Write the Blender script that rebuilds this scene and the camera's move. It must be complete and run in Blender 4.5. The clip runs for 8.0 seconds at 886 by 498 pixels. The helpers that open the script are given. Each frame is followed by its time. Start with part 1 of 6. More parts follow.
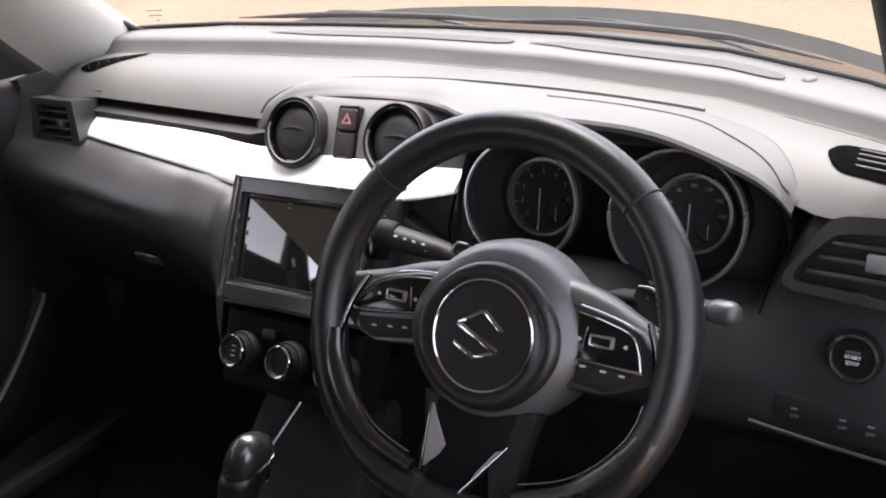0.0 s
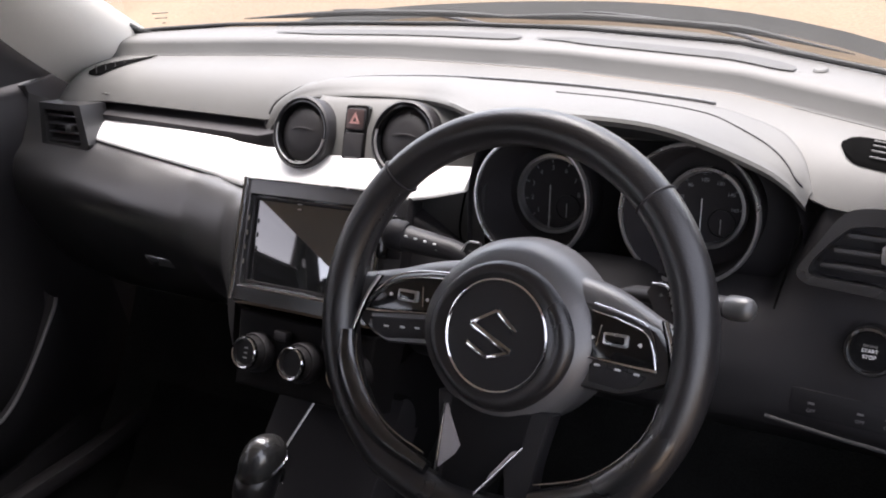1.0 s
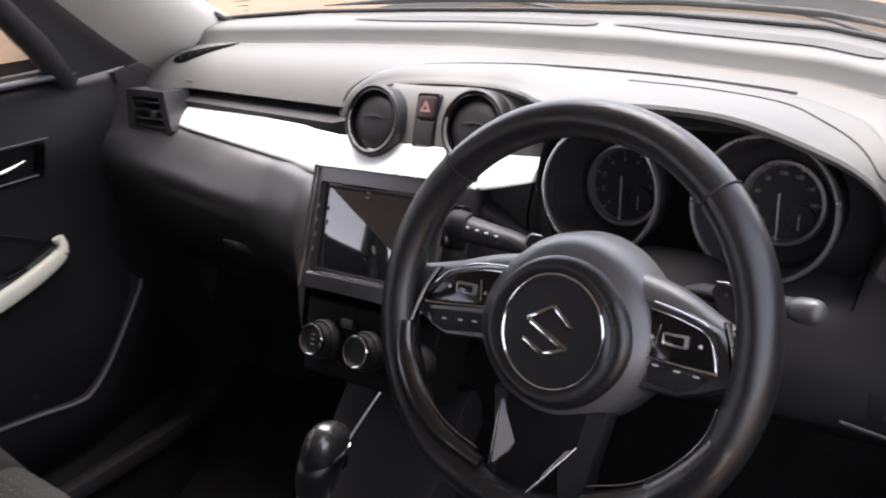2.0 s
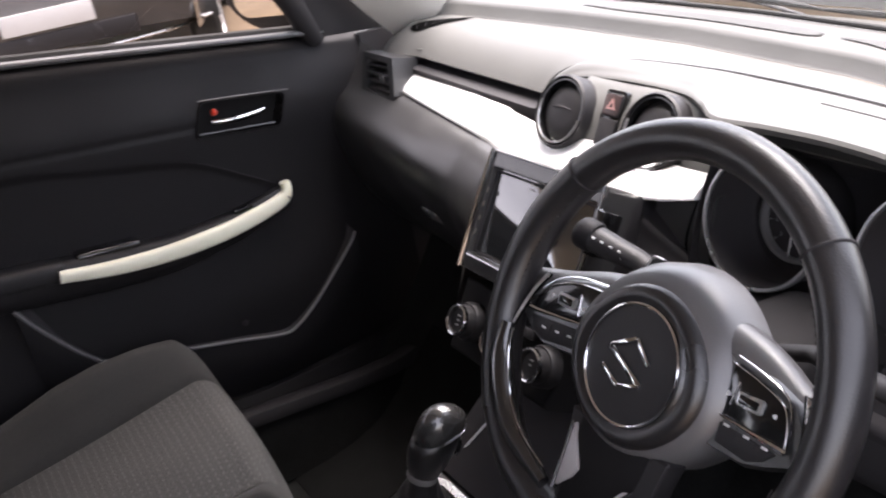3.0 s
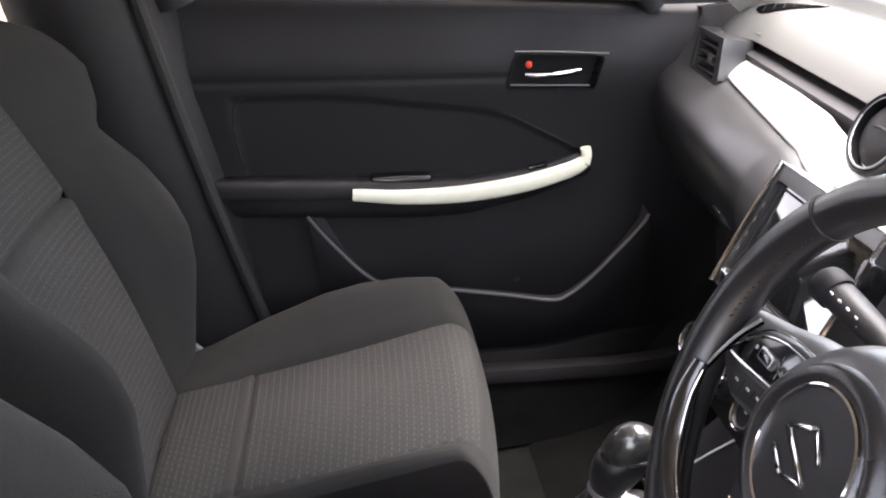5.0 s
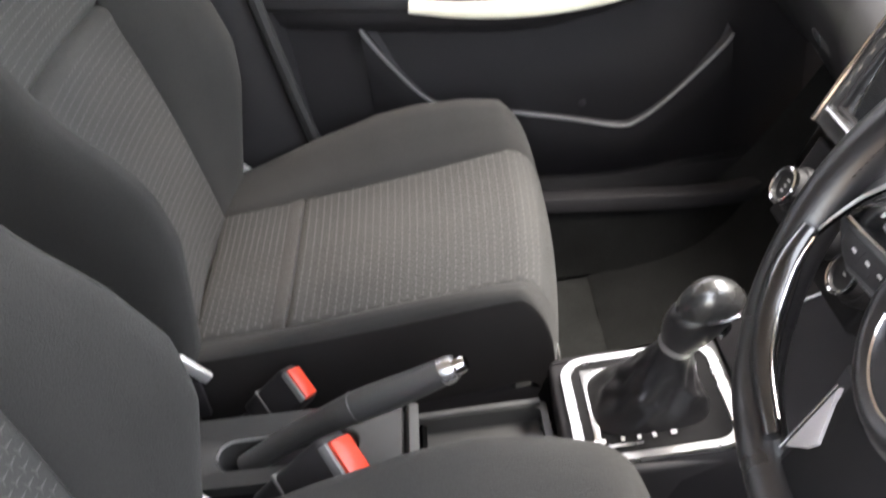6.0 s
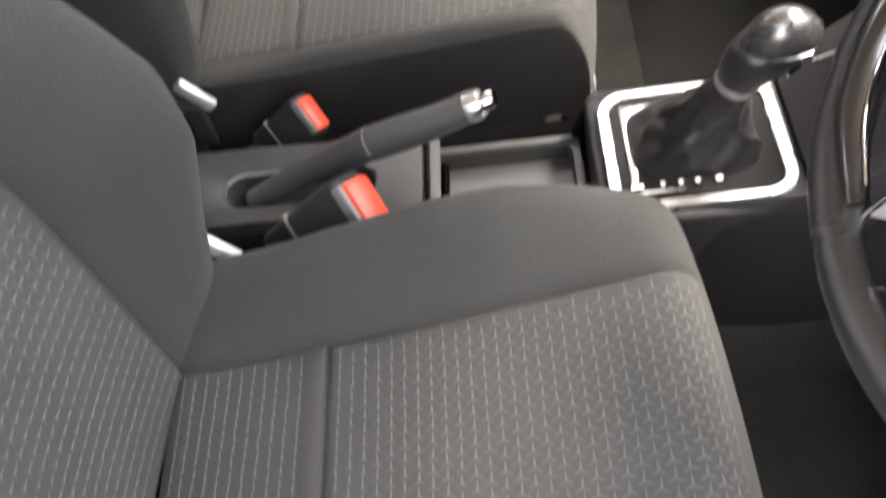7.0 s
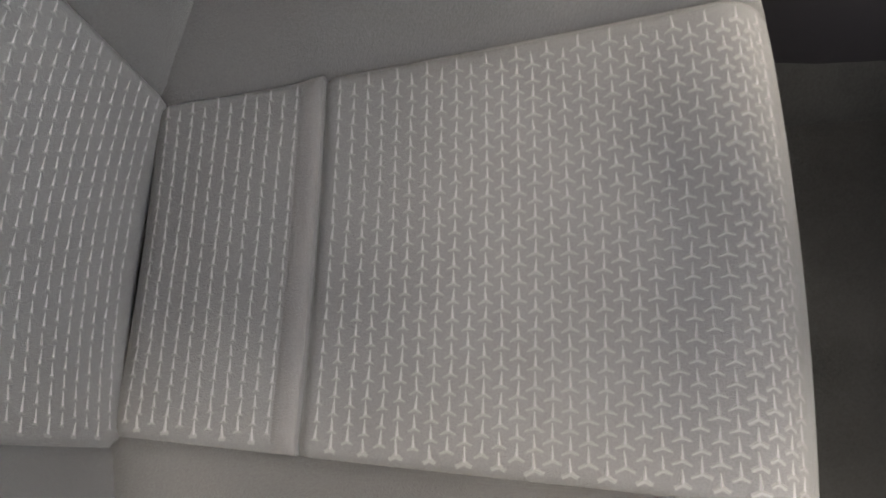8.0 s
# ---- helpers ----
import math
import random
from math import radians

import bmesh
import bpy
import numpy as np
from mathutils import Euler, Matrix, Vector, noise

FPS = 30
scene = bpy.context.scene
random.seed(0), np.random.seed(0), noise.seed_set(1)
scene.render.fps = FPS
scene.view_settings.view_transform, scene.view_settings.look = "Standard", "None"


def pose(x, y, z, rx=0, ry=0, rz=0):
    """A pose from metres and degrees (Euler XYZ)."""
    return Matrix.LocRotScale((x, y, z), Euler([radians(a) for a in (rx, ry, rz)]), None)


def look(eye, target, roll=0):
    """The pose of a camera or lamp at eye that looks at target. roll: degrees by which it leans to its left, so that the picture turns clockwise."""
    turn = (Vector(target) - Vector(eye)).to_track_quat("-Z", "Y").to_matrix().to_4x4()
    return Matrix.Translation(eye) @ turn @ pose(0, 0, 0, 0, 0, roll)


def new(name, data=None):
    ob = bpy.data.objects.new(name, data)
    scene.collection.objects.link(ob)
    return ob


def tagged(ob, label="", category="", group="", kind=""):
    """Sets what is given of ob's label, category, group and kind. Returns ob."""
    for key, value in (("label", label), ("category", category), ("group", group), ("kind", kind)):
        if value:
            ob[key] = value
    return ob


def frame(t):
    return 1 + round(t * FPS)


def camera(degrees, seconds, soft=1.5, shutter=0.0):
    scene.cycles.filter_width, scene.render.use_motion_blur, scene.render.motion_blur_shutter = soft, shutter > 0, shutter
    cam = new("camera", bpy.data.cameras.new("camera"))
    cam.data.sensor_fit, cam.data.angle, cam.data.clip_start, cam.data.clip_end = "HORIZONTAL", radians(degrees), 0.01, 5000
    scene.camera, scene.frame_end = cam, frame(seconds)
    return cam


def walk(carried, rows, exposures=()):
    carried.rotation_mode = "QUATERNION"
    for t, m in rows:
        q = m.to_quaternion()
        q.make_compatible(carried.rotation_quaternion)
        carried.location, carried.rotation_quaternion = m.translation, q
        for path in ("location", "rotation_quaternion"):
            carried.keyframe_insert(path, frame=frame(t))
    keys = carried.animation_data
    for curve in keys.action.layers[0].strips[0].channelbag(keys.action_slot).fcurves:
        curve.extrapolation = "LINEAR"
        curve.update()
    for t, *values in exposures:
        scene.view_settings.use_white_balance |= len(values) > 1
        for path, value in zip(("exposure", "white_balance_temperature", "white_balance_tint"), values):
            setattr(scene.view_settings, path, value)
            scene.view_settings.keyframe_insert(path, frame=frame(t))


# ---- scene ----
cam = camera(51.0, 8.0, 2.0, 0.4)
PATH = [
    (0, (0.73, -0.546, 1.225), (-0.31, 0.9, 0.315), -9.3),
    (0.5, (0.724, -0.542, 1.226), (-0.322, 0.896, 0.31), -10.2),
    (1, (0.726, -0.542, 1.227), (-0.33, 0.889, 0.311), -10.6),
    (1.2, (0.728, -0.545, 1.229), (-0.331, 0.883, 0.313), -10.6),
    (2.3, (0.766, -0.472, 1.212), (-0.583, 0.708, 0.326), -12.8),
    (2.5, (0.79, -0.436, 1.205), (-0.664, 0.633, 0.343), -12.4),
    (3, (0.836, -0.376, 1.203), (-0.78, 0.45, 0.363), -11.7),
    (3.5, (0.828, -0.293, 1.186), (-0.917, 0.245, 0.37), -10.3),
    (4, (0.838, -0.242, 1.17), (-0.997, -0.017, 0.407), -8.6),
    (4.2, (0.831, -0.232, 1.169), (-1.012, -0.087, 0.404), -8.2),
    (5.3, (0.8127, -0.2227, 1.185), (-0.9963, -0.1831, 0.333), -8.3),
    (5.5, (0.7848, -0.2248, 1.1812), (-0.9827, -0.2255, 0.2453), -8.4),
    (5.7, (0.7594, -0.2279, 1.1772), (-0.9566, -0.2583, 0.1504), -8.8),
    (6, (0.7257, -0.2332, 1.1695), (-0.9086, -0.3086, 0.0191), -9.2),
    (6.2, (0.7058, -0.2365, 1.1627), (-0.8578, -0.3316, -0.0808), -9.4),
    (6.5, (0.6792, -0.2405, 1.1495), (-0.7759, -0.3726, -0.2162), -10.6),
    (6.8, (0.6559, -0.2428, 1.1329), (-0.6761, -0.3949, -0.3513), -11.4),
    (7, (0.6419, -0.2433, 1.1201), (-0.5722, -0.4266, -0.4587), -12.2),
    (7.2, (0.6288, -0.2429, 1.1063), (-0.4308, -0.4432, -0.578), -13.4),
    (7.5, (0.6107, -0.2411, 1.085), (-0.2425, -0.4779, -0.7083), -16.6),
    (7.7, (0.5993, -0.2394, 1.0712), (-0.1619, -0.4949, -0.7605), -18.9),
    (8, (0.5829, -0.2369, 1.0534), (-0.0938, -0.5253, -0.8065), -23.0),
]
walk(cam, [(t, look(eye, target, roll)) for t, eye, target, roll in PATH], [(0, 2.35, 6500, 18), (1.2, 2.35, 6500, 18), (2.5, 2.45, 6500, 19), (3.0, 2.72, 6600, 20), (3.5, 2.95, 6800, 20), (4.2, 3.35, 6700, 20), (5.5, 3.55, 6600, 14), (6.5, 4.75, 6950, 11), (7.0, 4.6, 7100, 12), (7.5, 4.55, 7200, 13), (8, 4.8, 7200, 13)])

# ---- light ----
world = bpy.data.worlds.new("sky")
scene.world = world
world.use_nodes = True
_wn = world.node_tree.nodes
_sky = _wn.new("ShaderNodeTexSky")
_sky.sky_type = "NISHITA"
_sky.sun_disc = False
_sky.sun_elevation = radians(75)
_sky.sun_rotation = radians(-35)
_sky.air_density = 1.0
_sky.dust_density = 1.0
_sky.ozone_density = 1.0
_haze = _wn.new("ShaderNodeHueSaturation")
_haze.inputs["Saturation"].default_value = 0.3
world.node_tree.links.new(_sky.outputs[0], _haze.inputs["Color"])
world.node_tree.links.new(_haze.outputs[0], _wn["Background"].inputs[0])
_wn["Background"].inputs[1].default_value = 0.15
sun = new("sun", bpy.data.lights.new("sun", "SUN"))
sun.data.energy = 3.2
sun.data.angle = radians(52)
sun.data.color = (1.0, 0.96, 0.9)
sun.matrix_world = look((-0.85, 1.7, 6.0), (0.0, 0.0, 0.0))


# ---- materials ----
def mat(name, base, rough=0.5, metal=0.0, grain=900.0, bump=0.06, blotch=7.0, vary=0.15, coat=0.0, spec=0.5, sheen=0.0):
    m = bpy.data.materials.new(name)
    m.use_nodes = True
    n, l = m.node_tree.nodes, m.node_tree.links
    b = n["Principled BSDF"]
    b.inputs["Roughness"].default_value = rough
    b.inputs["Metallic"].default_value = metal
    b.inputs["Specular IOR Level"].default_value = spec
    b.inputs["Coat Weight"].default_value = coat
    b.inputs["Coat Roughness"].default_value = 0.06
    b.inputs["Sheen Weight"].default_value = sheen
    co = n.new("ShaderNodeTexCoord")
    big = n.new("ShaderNodeTexNoise")
    big.inputs["Scale"].default_value = blotch
    big.inputs["Detail"].default_value = 6
    fine = n.new("ShaderNodeTexNoise")
    fine.inputs["Scale"].default_value = grain
    fine.inputs["Detail"].default_value = 3
    l.new(co.outputs["Object"], big.inputs["Vector"])
    l.new(co.outputs["Object"], fine.inputs["Vector"])
    add = n.new("ShaderNodeMath")
    add.operation = "ADD"
    l.new(big.outputs["Fac"], add.inputs[0])
    l.new(fine.outputs["Fac"], add.inputs[1])
    ramp = n.new("ShaderNodeMapRange")
    ramp.inputs["From Min"].default_value = 0.6
    ramp.inputs["From Max"].default_value = 1.4
    ramp.inputs["To Min"].default_value = 1 - vary
    ramp.inputs["To Max"].default_value = 1 + vary
    l.new(add.outputs[0], ramp.inputs["Value"])
    mul = n.new("ShaderNodeVectorMath")
    mul.operation = "SCALE"
    mul.inputs[0].default_value = base
    l.new(ramp.outputs[0], mul.inputs["Scale"])
    l.new(mul.outputs[0], b.inputs["Base Color"])
    rr = n.new("ShaderNodeMapRange")
    rr.inputs["From Min"].default_value = 0.3
    rr.inputs["From Max"].default_value = 0.7
    rr.inputs["To Min"].default_value = max(0.02, rough * 0.85)
    rr.inputs["To Max"].default_value = min(1.0, rough * 1.15)
    l.new(big.outputs["Fac"], rr.inputs["Value"])
    l.new(rr.outputs[0], b.inputs["Roughness"])
    if bump > 0:
        bp = n.new("ShaderNodeBump")
        bp.inputs["Strength"].default_value = bump
        bp.inputs["Distance"].default_value = 0.001
        l.new(fine.outputs["Fac"], bp.inputs["Height"])
        l.new(bp.outputs[0], b.inputs["Normal"])
    return m


def fabric(name, base, weave=700.0, vary=0.25, bump=0.5):
    m = mat(name, base, 0.95, 0.0, weave, bump, 9.0, vary, 0.0, 0.15, 0.05)
    n, l = m.node_tree.nodes, m.node_tree.links
    co = n.new("ShaderNodeTexCoord")
    # knit of fine stitches, softened by the yarn's own fuzz
    fuzz = n.new("ShaderNodeTexVoronoi")
    fuzz.inputs["Scale"].default_value = weave * 1.3
    l.new(co.outputs["Object"], fuzz.inputs["Vector"])
    for node in list(n):
        if node.bl_idname == "ShaderNodeBump":
            l.new(fuzz.outputs["Distance"], node.inputs["Height"])
    return m


def glass_mat(name, tint=(0.96, 0.98, 0.97), rough=0.0):
    m = bpy.data.materials.new(name)
    m.use_nodes = True
    n, l = m.node_tree.nodes, m.node_tree.links
    out = n["Material Output"]
    tr = n.new("ShaderNodeBsdfTransparent")
    tr.inputs[0].default_value = (*tint, 1)
    gl = n.new("ShaderNodeBsdfGlossy")
    gl.inputs["Roughness"].default_value = rough
    lw = n.new("ShaderNodeLayerWeight")
    lw.inputs["Blend"].default_value = 0.5
    pw = n.new("ShaderNodeMath")
    pw.operation = "POWER"
    pw.inputs[1].default_value = 4.0
    l.new(lw.outputs["Facing"], pw.inputs[0])
    fr = n.new("ShaderNodeMath")
    fr.operation = "MULTIPLY_ADD"
    fr.inputs[1].default_value = 0.55
    fr.inputs[2].default_value = 0.03
    l.new(pw.outputs[0], fr.inputs[0])
    mx = n.new("ShaderNodeMixShader")
    l.new(fr.outputs[0], mx.inputs[0])
    l.new(tr.outputs[0], mx.inputs[1])
    l.new(gl.outputs[0], mx.inputs[2])
    l.new(mx.outputs[0], out.inputs["Surface"])
    return m


# pad and shelf greys stand in for sky sheen on dark plastic
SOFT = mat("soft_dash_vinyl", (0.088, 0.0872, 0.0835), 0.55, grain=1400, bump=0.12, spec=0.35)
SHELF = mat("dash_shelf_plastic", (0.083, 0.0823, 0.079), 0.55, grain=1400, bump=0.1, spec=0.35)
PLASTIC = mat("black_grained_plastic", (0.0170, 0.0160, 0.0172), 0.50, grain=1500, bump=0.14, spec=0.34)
DARK = mat("dark_matt_plastic", (0.0230, 0.0214, 0.0233), 0.62, grain=1500, bump=0.1, spec=0.28)
GLOSS = mat("piano_black", (0.006, 0.006, 0.0065), 0.14, grain=300, bump=0.0, coat=0.3)
SATIN = mat("satin_white_silver_trim", (0.88, 0.88, 0.87), 0.30, 0.3, grain=600, bump=0.02, vary=0.04)
FORK = mat("satin_fork_trim", (0.42, 0.40, 0.405), 0.34, 0.4, grain=600, bump=0.02, vary=0.05)
IVORY = mat("ivory_door_trim", (0.86, 0.84, 0.67), 0.38, 0.0, grain=600, bump=0.03, vary=0.05)
CHROME = mat("chrome", (0.72, 0.72, 0.73), 0.12, 1.0, grain=200, bump=0.0, vary=0.05)
SILVER = mat("satin_silver", (0.62, 0.62, 0.62), 0.28, 0.9, grain=900, bump=0.03, vary=0.06)
LEATHER = mat("black_leather", (0.0140, 0.0132, 0.0140), 0.30, grain=650, bump=0.30, spec=0.65)
# gloss black radio surround, its base lifted to grey for reflected sky
SURROUND = mat("sheen_lifted_surround", (0.040, 0.0395, 0.040), 0.20, grain=900, bump=0.01, spec=1.0)
INSET = mat("gloss_rim_inset", (0.008, 0.008, 0.0085), 0.26, grain=300, bump=0.0, coat=0.6, spec=1.0)
PILLAR = mat("light_grey_pillar_trim", (0.52, 0.50, 0.46), 0.7, grain=1200, bump=0.12, vary=0.06)
HEADLINER = mat("light_headliner_cloth", (0.72, 0.70, 0.66), 0.95, grain=1400, bump=0.3, vary=0.08)
CARPET = mat("dark_carpet", (0.0165, 0.0167, 0.0162), 0.97, grain=420, bump=1.0, blotch=14, vary=0.45, spec=0.0)
MAT_PILE = mat("black_mat_pile", (0.0105, 0.0106, 0.0104), 0.97, grain=420, bump=1.0, blotch=14, vary=0.4, spec=0.0)
RUBBER = mat("black_rubber", (0.014, 0.014, 0.014), 0.75, grain=800, bump=0.1)
CLOTH = fabric("charcoal_seat_cloth", (0.0392, 0.0384, 0.0368), 620.0, 0.22)
CLOTH_C = fabric("dark_woven_centre_cloth", (0.0508, 0.0506, 0.0488), 900.0, 0.24)
ARM = mat("faint_woven_mark", (0.072, 0.0702, 0.0672), 0.8, grain=1500, bump=0.3, vary=0.22, spec=0.2)
MARK = mat("pale_woven_mark", (0.077, 0.0748, 0.0716), 0.6, grain=1500, bump=0.3, vary=0.22, spec=0.4)
WELT = fabric("plain_welt_cloth", (0.056, 0.054, 0.052), 900.0, 0.18)
SCREEN = mat("dark_display_glass", (0.012, 0.013, 0.014), 0.045, grain=200, bump=0.0, coat=1.0, spec=1.0)
SCREEN.node_tree.nodes["Principled BSDF"].inputs["IOR"].default_value = 1.9
RED = mat("red_release_plastic", (0.72, 0.055, 0.025), 0.4, grain=900, bump=0.05, vary=0.05)
HAZ_T = mat("pale_red_triangle", (0.30, 0.16, 0.145), 0.4, vary=0.05)
DECK = mat("grey_console_plastic", (0.047, 0.047, 0.0466), 0.36, grain=1500, bump=0.12)
KNOB = mat("satin_knob_plastic", (0.026, 0.0257, 0.0259), 0.28, bump=0.0, spec=1.0, coat=0.5)
HAZ = mat("red_hazard_lens", (0.035, 0.021, 0.020), 0.35, grain=900, bump=0.02, vary=0.05)
PRINT = mat("white_print", (0.62, 0.62, 0.62), 0.6, grain=500, bump=0.0, vary=0.05)
SILVER_GREY = mat("grey_plastic", (0.13, 0.128, 0.128), 0.45)
METAL = mat("zinc_bracket_metal", (0.78, 0.78, 0.77), 0.4, 0.6, grain=500, bump=0.1, vary=0.1)
GLASS = glass_mat("window_glass")
# tint set to dim the yard beyond and the passenger seat
TINT = glass_mat("tinted_side_glass", (0.55, 0.52, 0.50))
MIRROR = mat("mirror_silver", (0.92, 0.93, 0.93), 0.01, 1.0, grain=10, bump=0.0, vary=0.0)
GROUND = mat("tan_gravel", (0.135, 0.101, 0.070), 0.95, grain=55, bump=1.0, blotch=0.9, vary=0.28, spec=0.1)
PAINT = mat("dark_car_paint", (0.05, 0.05, 0.055), 0.25, 0.3, grain=900, bump=0.0, coat=1.0)
PAINT2 = mat("dark_grey_car_paint", (0.075, 0.066, 0.06), 0.22, 0.2, grain=900, bump=0.0, coat=1.0)
SHROUD = mat("matt_shroud_plastic", (0.0075, 0.0071, 0.0077), 0.75, grain=1500, bump=0.1, spec=0.15)
VOID = mat("unlit_hollow", (0.002, 0.002, 0.002), 0.95, bump=0.0, spec=0.02)
DIAL_PRINT = mat("dim_dial_print", (0.26, 0.265, 0.28), 0.6, bump=0.0)
GRIP = mat("moulded_grip_plastic", (0.050, 0.050, 0.050), 0.36, grain=1200, bump=0.1, spec=0.8)
PANEL = mat("dark_matt_panel", (0.0205, 0.0193, 0.0208), 0.6, grain=1500, bump=0.12, spec=0.25)
SIDE_CLOTH = mat("darker_side_cloth", (0.026, 0.0240, 0.0236), 0.95, grain=1300, bump=0.4, spec=0.05)
# lit copy of the satin cover: sky sheen put into the base colour
COLLAR = mat("sheen_lifted_collar", (0.085, 0.0825, 0.084), 0.40, grain=900, bump=0.05, spec=1.0)
SATIN_BLACK = mat("satin_black_cover", (0.022, 0.0213, 0.022), 0.30, grain=900, bump=0.05, spec=1.0)
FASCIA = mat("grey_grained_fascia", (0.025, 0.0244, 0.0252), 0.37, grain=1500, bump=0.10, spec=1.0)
DOOR = mat("black_door_plastic", (0.0112, 0.0104, 0.0116), 0.58, grain=1500, bump=0.14, spec=0.20)
# dark cowl plastic with the sun's glare put into its grey
COWL = mat("glare_lifted_cowl_plastic", (0.055, 0.053, 0.05), 0.7, grain=500, bump=0.15, vary=0.25)
PAINT3 = mat("blue_purple_car_paint", (0.045, 0.04, 0.16), 0.25, 0.2, grain=900, bump=0.0, coat=1.0)
BONNET = mat("grey_bonnet_paint", (0.085, 0.083, 0.078), 0.4, 0.0, grain=700, bump=0.02, vary=0.12, coat=0.4)
SLOT = mat("grey_slot_plastic", (0.035, 0.035, 0.034), 0.7, grain=400, bump=0.3)
ALLOY = mat("alloy_silver", (0.5, 0.5, 0.51), 0.35, 0.8, grain=600, bump=0.02, vary=0.1)


# ---- mesh helpers ----
def finish(bm, sharp=38):
    bmesh.ops.recalc_face_normals(bm, faces=bm.faces)
    for f in bm.faces:
        f.smooth = True
    for e in bm.edges:
        if len(e.link_faces) == 2 and e.calc_face_angle(0) > radians(sharp):
            e.smooth = False
    return bm


def part(name, bm, material, parent=None, label="", sharp=38, flip=False):
    finish(bm, sharp)
    if flip:
        bmesh.ops.reverse_faces(bm, faces=bm.faces)
    me = bpy.data.meshes.new(name)
    bm.to_mesh(me)
    bm.free()
    me.materials.append(material)
    ob = new(name, me)
    if parent is not None:
        ob.parent = parent
    if label:
        ob["label"] = label
    return ob


def thing(name, m, label, category, group="", kind=""):
    ob = new(name)
    ob.empty_display_size = 0.05
    ob.matrix_world = m
    return tagged(ob, label, category, group, kind)


def loft(sections, close_u=False, close_v=False, caps=False):
    """Skin a list of equal-length rows of points."""
    bm = bmesh.new()
    rows = [[bm.verts.new(p) for p in s] for s in sections]
    nu, nv = len(rows), len(rows[0])
    for i in range(nu if close_u else nu - 1):
        for j in range(nv if close_v else nv - 1):
            a, b = rows[i], rows[(i + 1) % nu]
            bm.faces.new((a[j], a[(j + 1) % nv], b[(j + 1) % nv], b[j]))
    if caps:
        bm.faces.new(rows[0])
        bm.faces.new(list(reversed(rows[-1])))
    return bm


def thicken(bm, t):
    geom = bm.faces[:]
    bmesh.ops.recalc_face_normals(bm, faces=geom)
    bmesh.ops.solidify(bm, geom=geom, thickness=t)
    return bm


def smooth_line(pts, n):
    """n points along a Catmull-Rom curve through pts."""
    p = [Vector(q) for q in pts]
    p = [p[0] * 2 - p[1]] + p + [p[-1] * 2 - p[-2]]
    out = []
    m = len(pts) - 1
    for k in range(n):
        s = k / (n - 1) * m
        i = min(int(s), m - 1)
        t = s - i
        a, b, c, d = p[i : i + 4]
        out.append(0.5 * (2 * b + (c - a) * t + (2 * a - 5 * b + 4 * c - d) * t * t + (3 * b - a - 3 * c + d) * t**3))
    return out


def tube(pts, r, sides=10, flat=1.0, closed=False, caps=True, up=(0, 0, 1)):
    """A round or oval bar along points; r may be a list."""
    pts = [Vector(p) for p in pts]
    n = len(pts)
    rad = r if isinstance(r, (list, tuple)) else [r] * n
    sec = []
    for i, p in enumerate(pts):
        if closed:
            d = pts[(i + 1) % n] - pts[i - 1]
        else:
            d = pts[min(i + 1, n - 1)] - pts[max(i - 1, 0)]
        d.normalize()
        s = d.cross(Vector(up))
        if s.length < 1e-4:
            s = d.cross(Vector((1, 0, 0)))
        s.normalize()
        t = s.cross(d)
        sec.append([p + (s * math.cos(a) + t * math.sin(a) * flat) * rad[i] for a in [2 * math.pi * k / sides for k in range(sides)]])
    return loft(sec, close_u=closed, close_v=True, caps=caps and not closed)


def box(sx, sy, sz, at=(0, 0, 0), bevel=0.003, seg=2, m=None, taper=None):
    bm = bmesh.new()
    bmesh.ops.create_cube(bm, size=1)
    for v in bm.verts:
        k = 1.0
        if taper and v.co.z > 0:
            k = taper
        v.co = Vector((v.co.x * sx * k, v.co.y * sy * k, v.co.z * sz))
    if bevel:
        bmesh.ops.bevel(bm, geom=bm.edges[:], offset=bevel, segments=seg, profile=0.5, affect="EDGES")
    bmesh.ops.translate(bm, verts=bm.verts, vec=at)
    if m is not None:
        bmesh.ops.transform(bm, matrix=m, verts=bm.verts)
    return bm


def lathe(profile, n=40, at=(0, 0, 0), arc=None):
    """Turn (r, z) points round the local z axis."""
    a0, a1 = arc if arc else (0, 2 * math.pi)
    steps = n if arc is None else n + 1
    sec = []
    for k in range(steps):
        a = a0 + (a1 - a0) * k / n
        sec.append([Vector((r * math.cos(a) + at[0], r * math.sin(a) + at[1], z + at[2])) for r, z in profile])
    return loft(sec, close_u=arc is None)


def plate(outline, depth, bevel=0.0015, seg=2):
    """A closed outline in local xy (seen from +z), pushed back by depth, with a softened rim."""
    bm = bmesh.new()
    vs = [bm.verts.new((x, y, 0)) for x, y in outline]
    f = bm.faces.new(vs)
    f.normal_update()
    if f.normal.z < 0:
        f.normal_flip()
    ex = bmesh.ops.extrude_face_region(bm, geom=[f])
    bmesh.ops.translate(bm, verts=[g for g in ex["geom"] if isinstance(g, bmesh.types.BMVert)], vec=(0, 0, depth))
    bmesh.ops.translate(bm, verts=bm.verts, vec=(0, 0, -depth))
    bmesh.ops.recalc_face_normals(bm, faces=bm.faces)
    if bevel:
        top = [e for e in bm.edges if all(v.co.z > -1e-5 for v in e.verts)]
        bmesh.ops.bevel(bm, geom=top, offset=bevel, segments=seg, profile=0.5, affect="EDGES")
    return bm


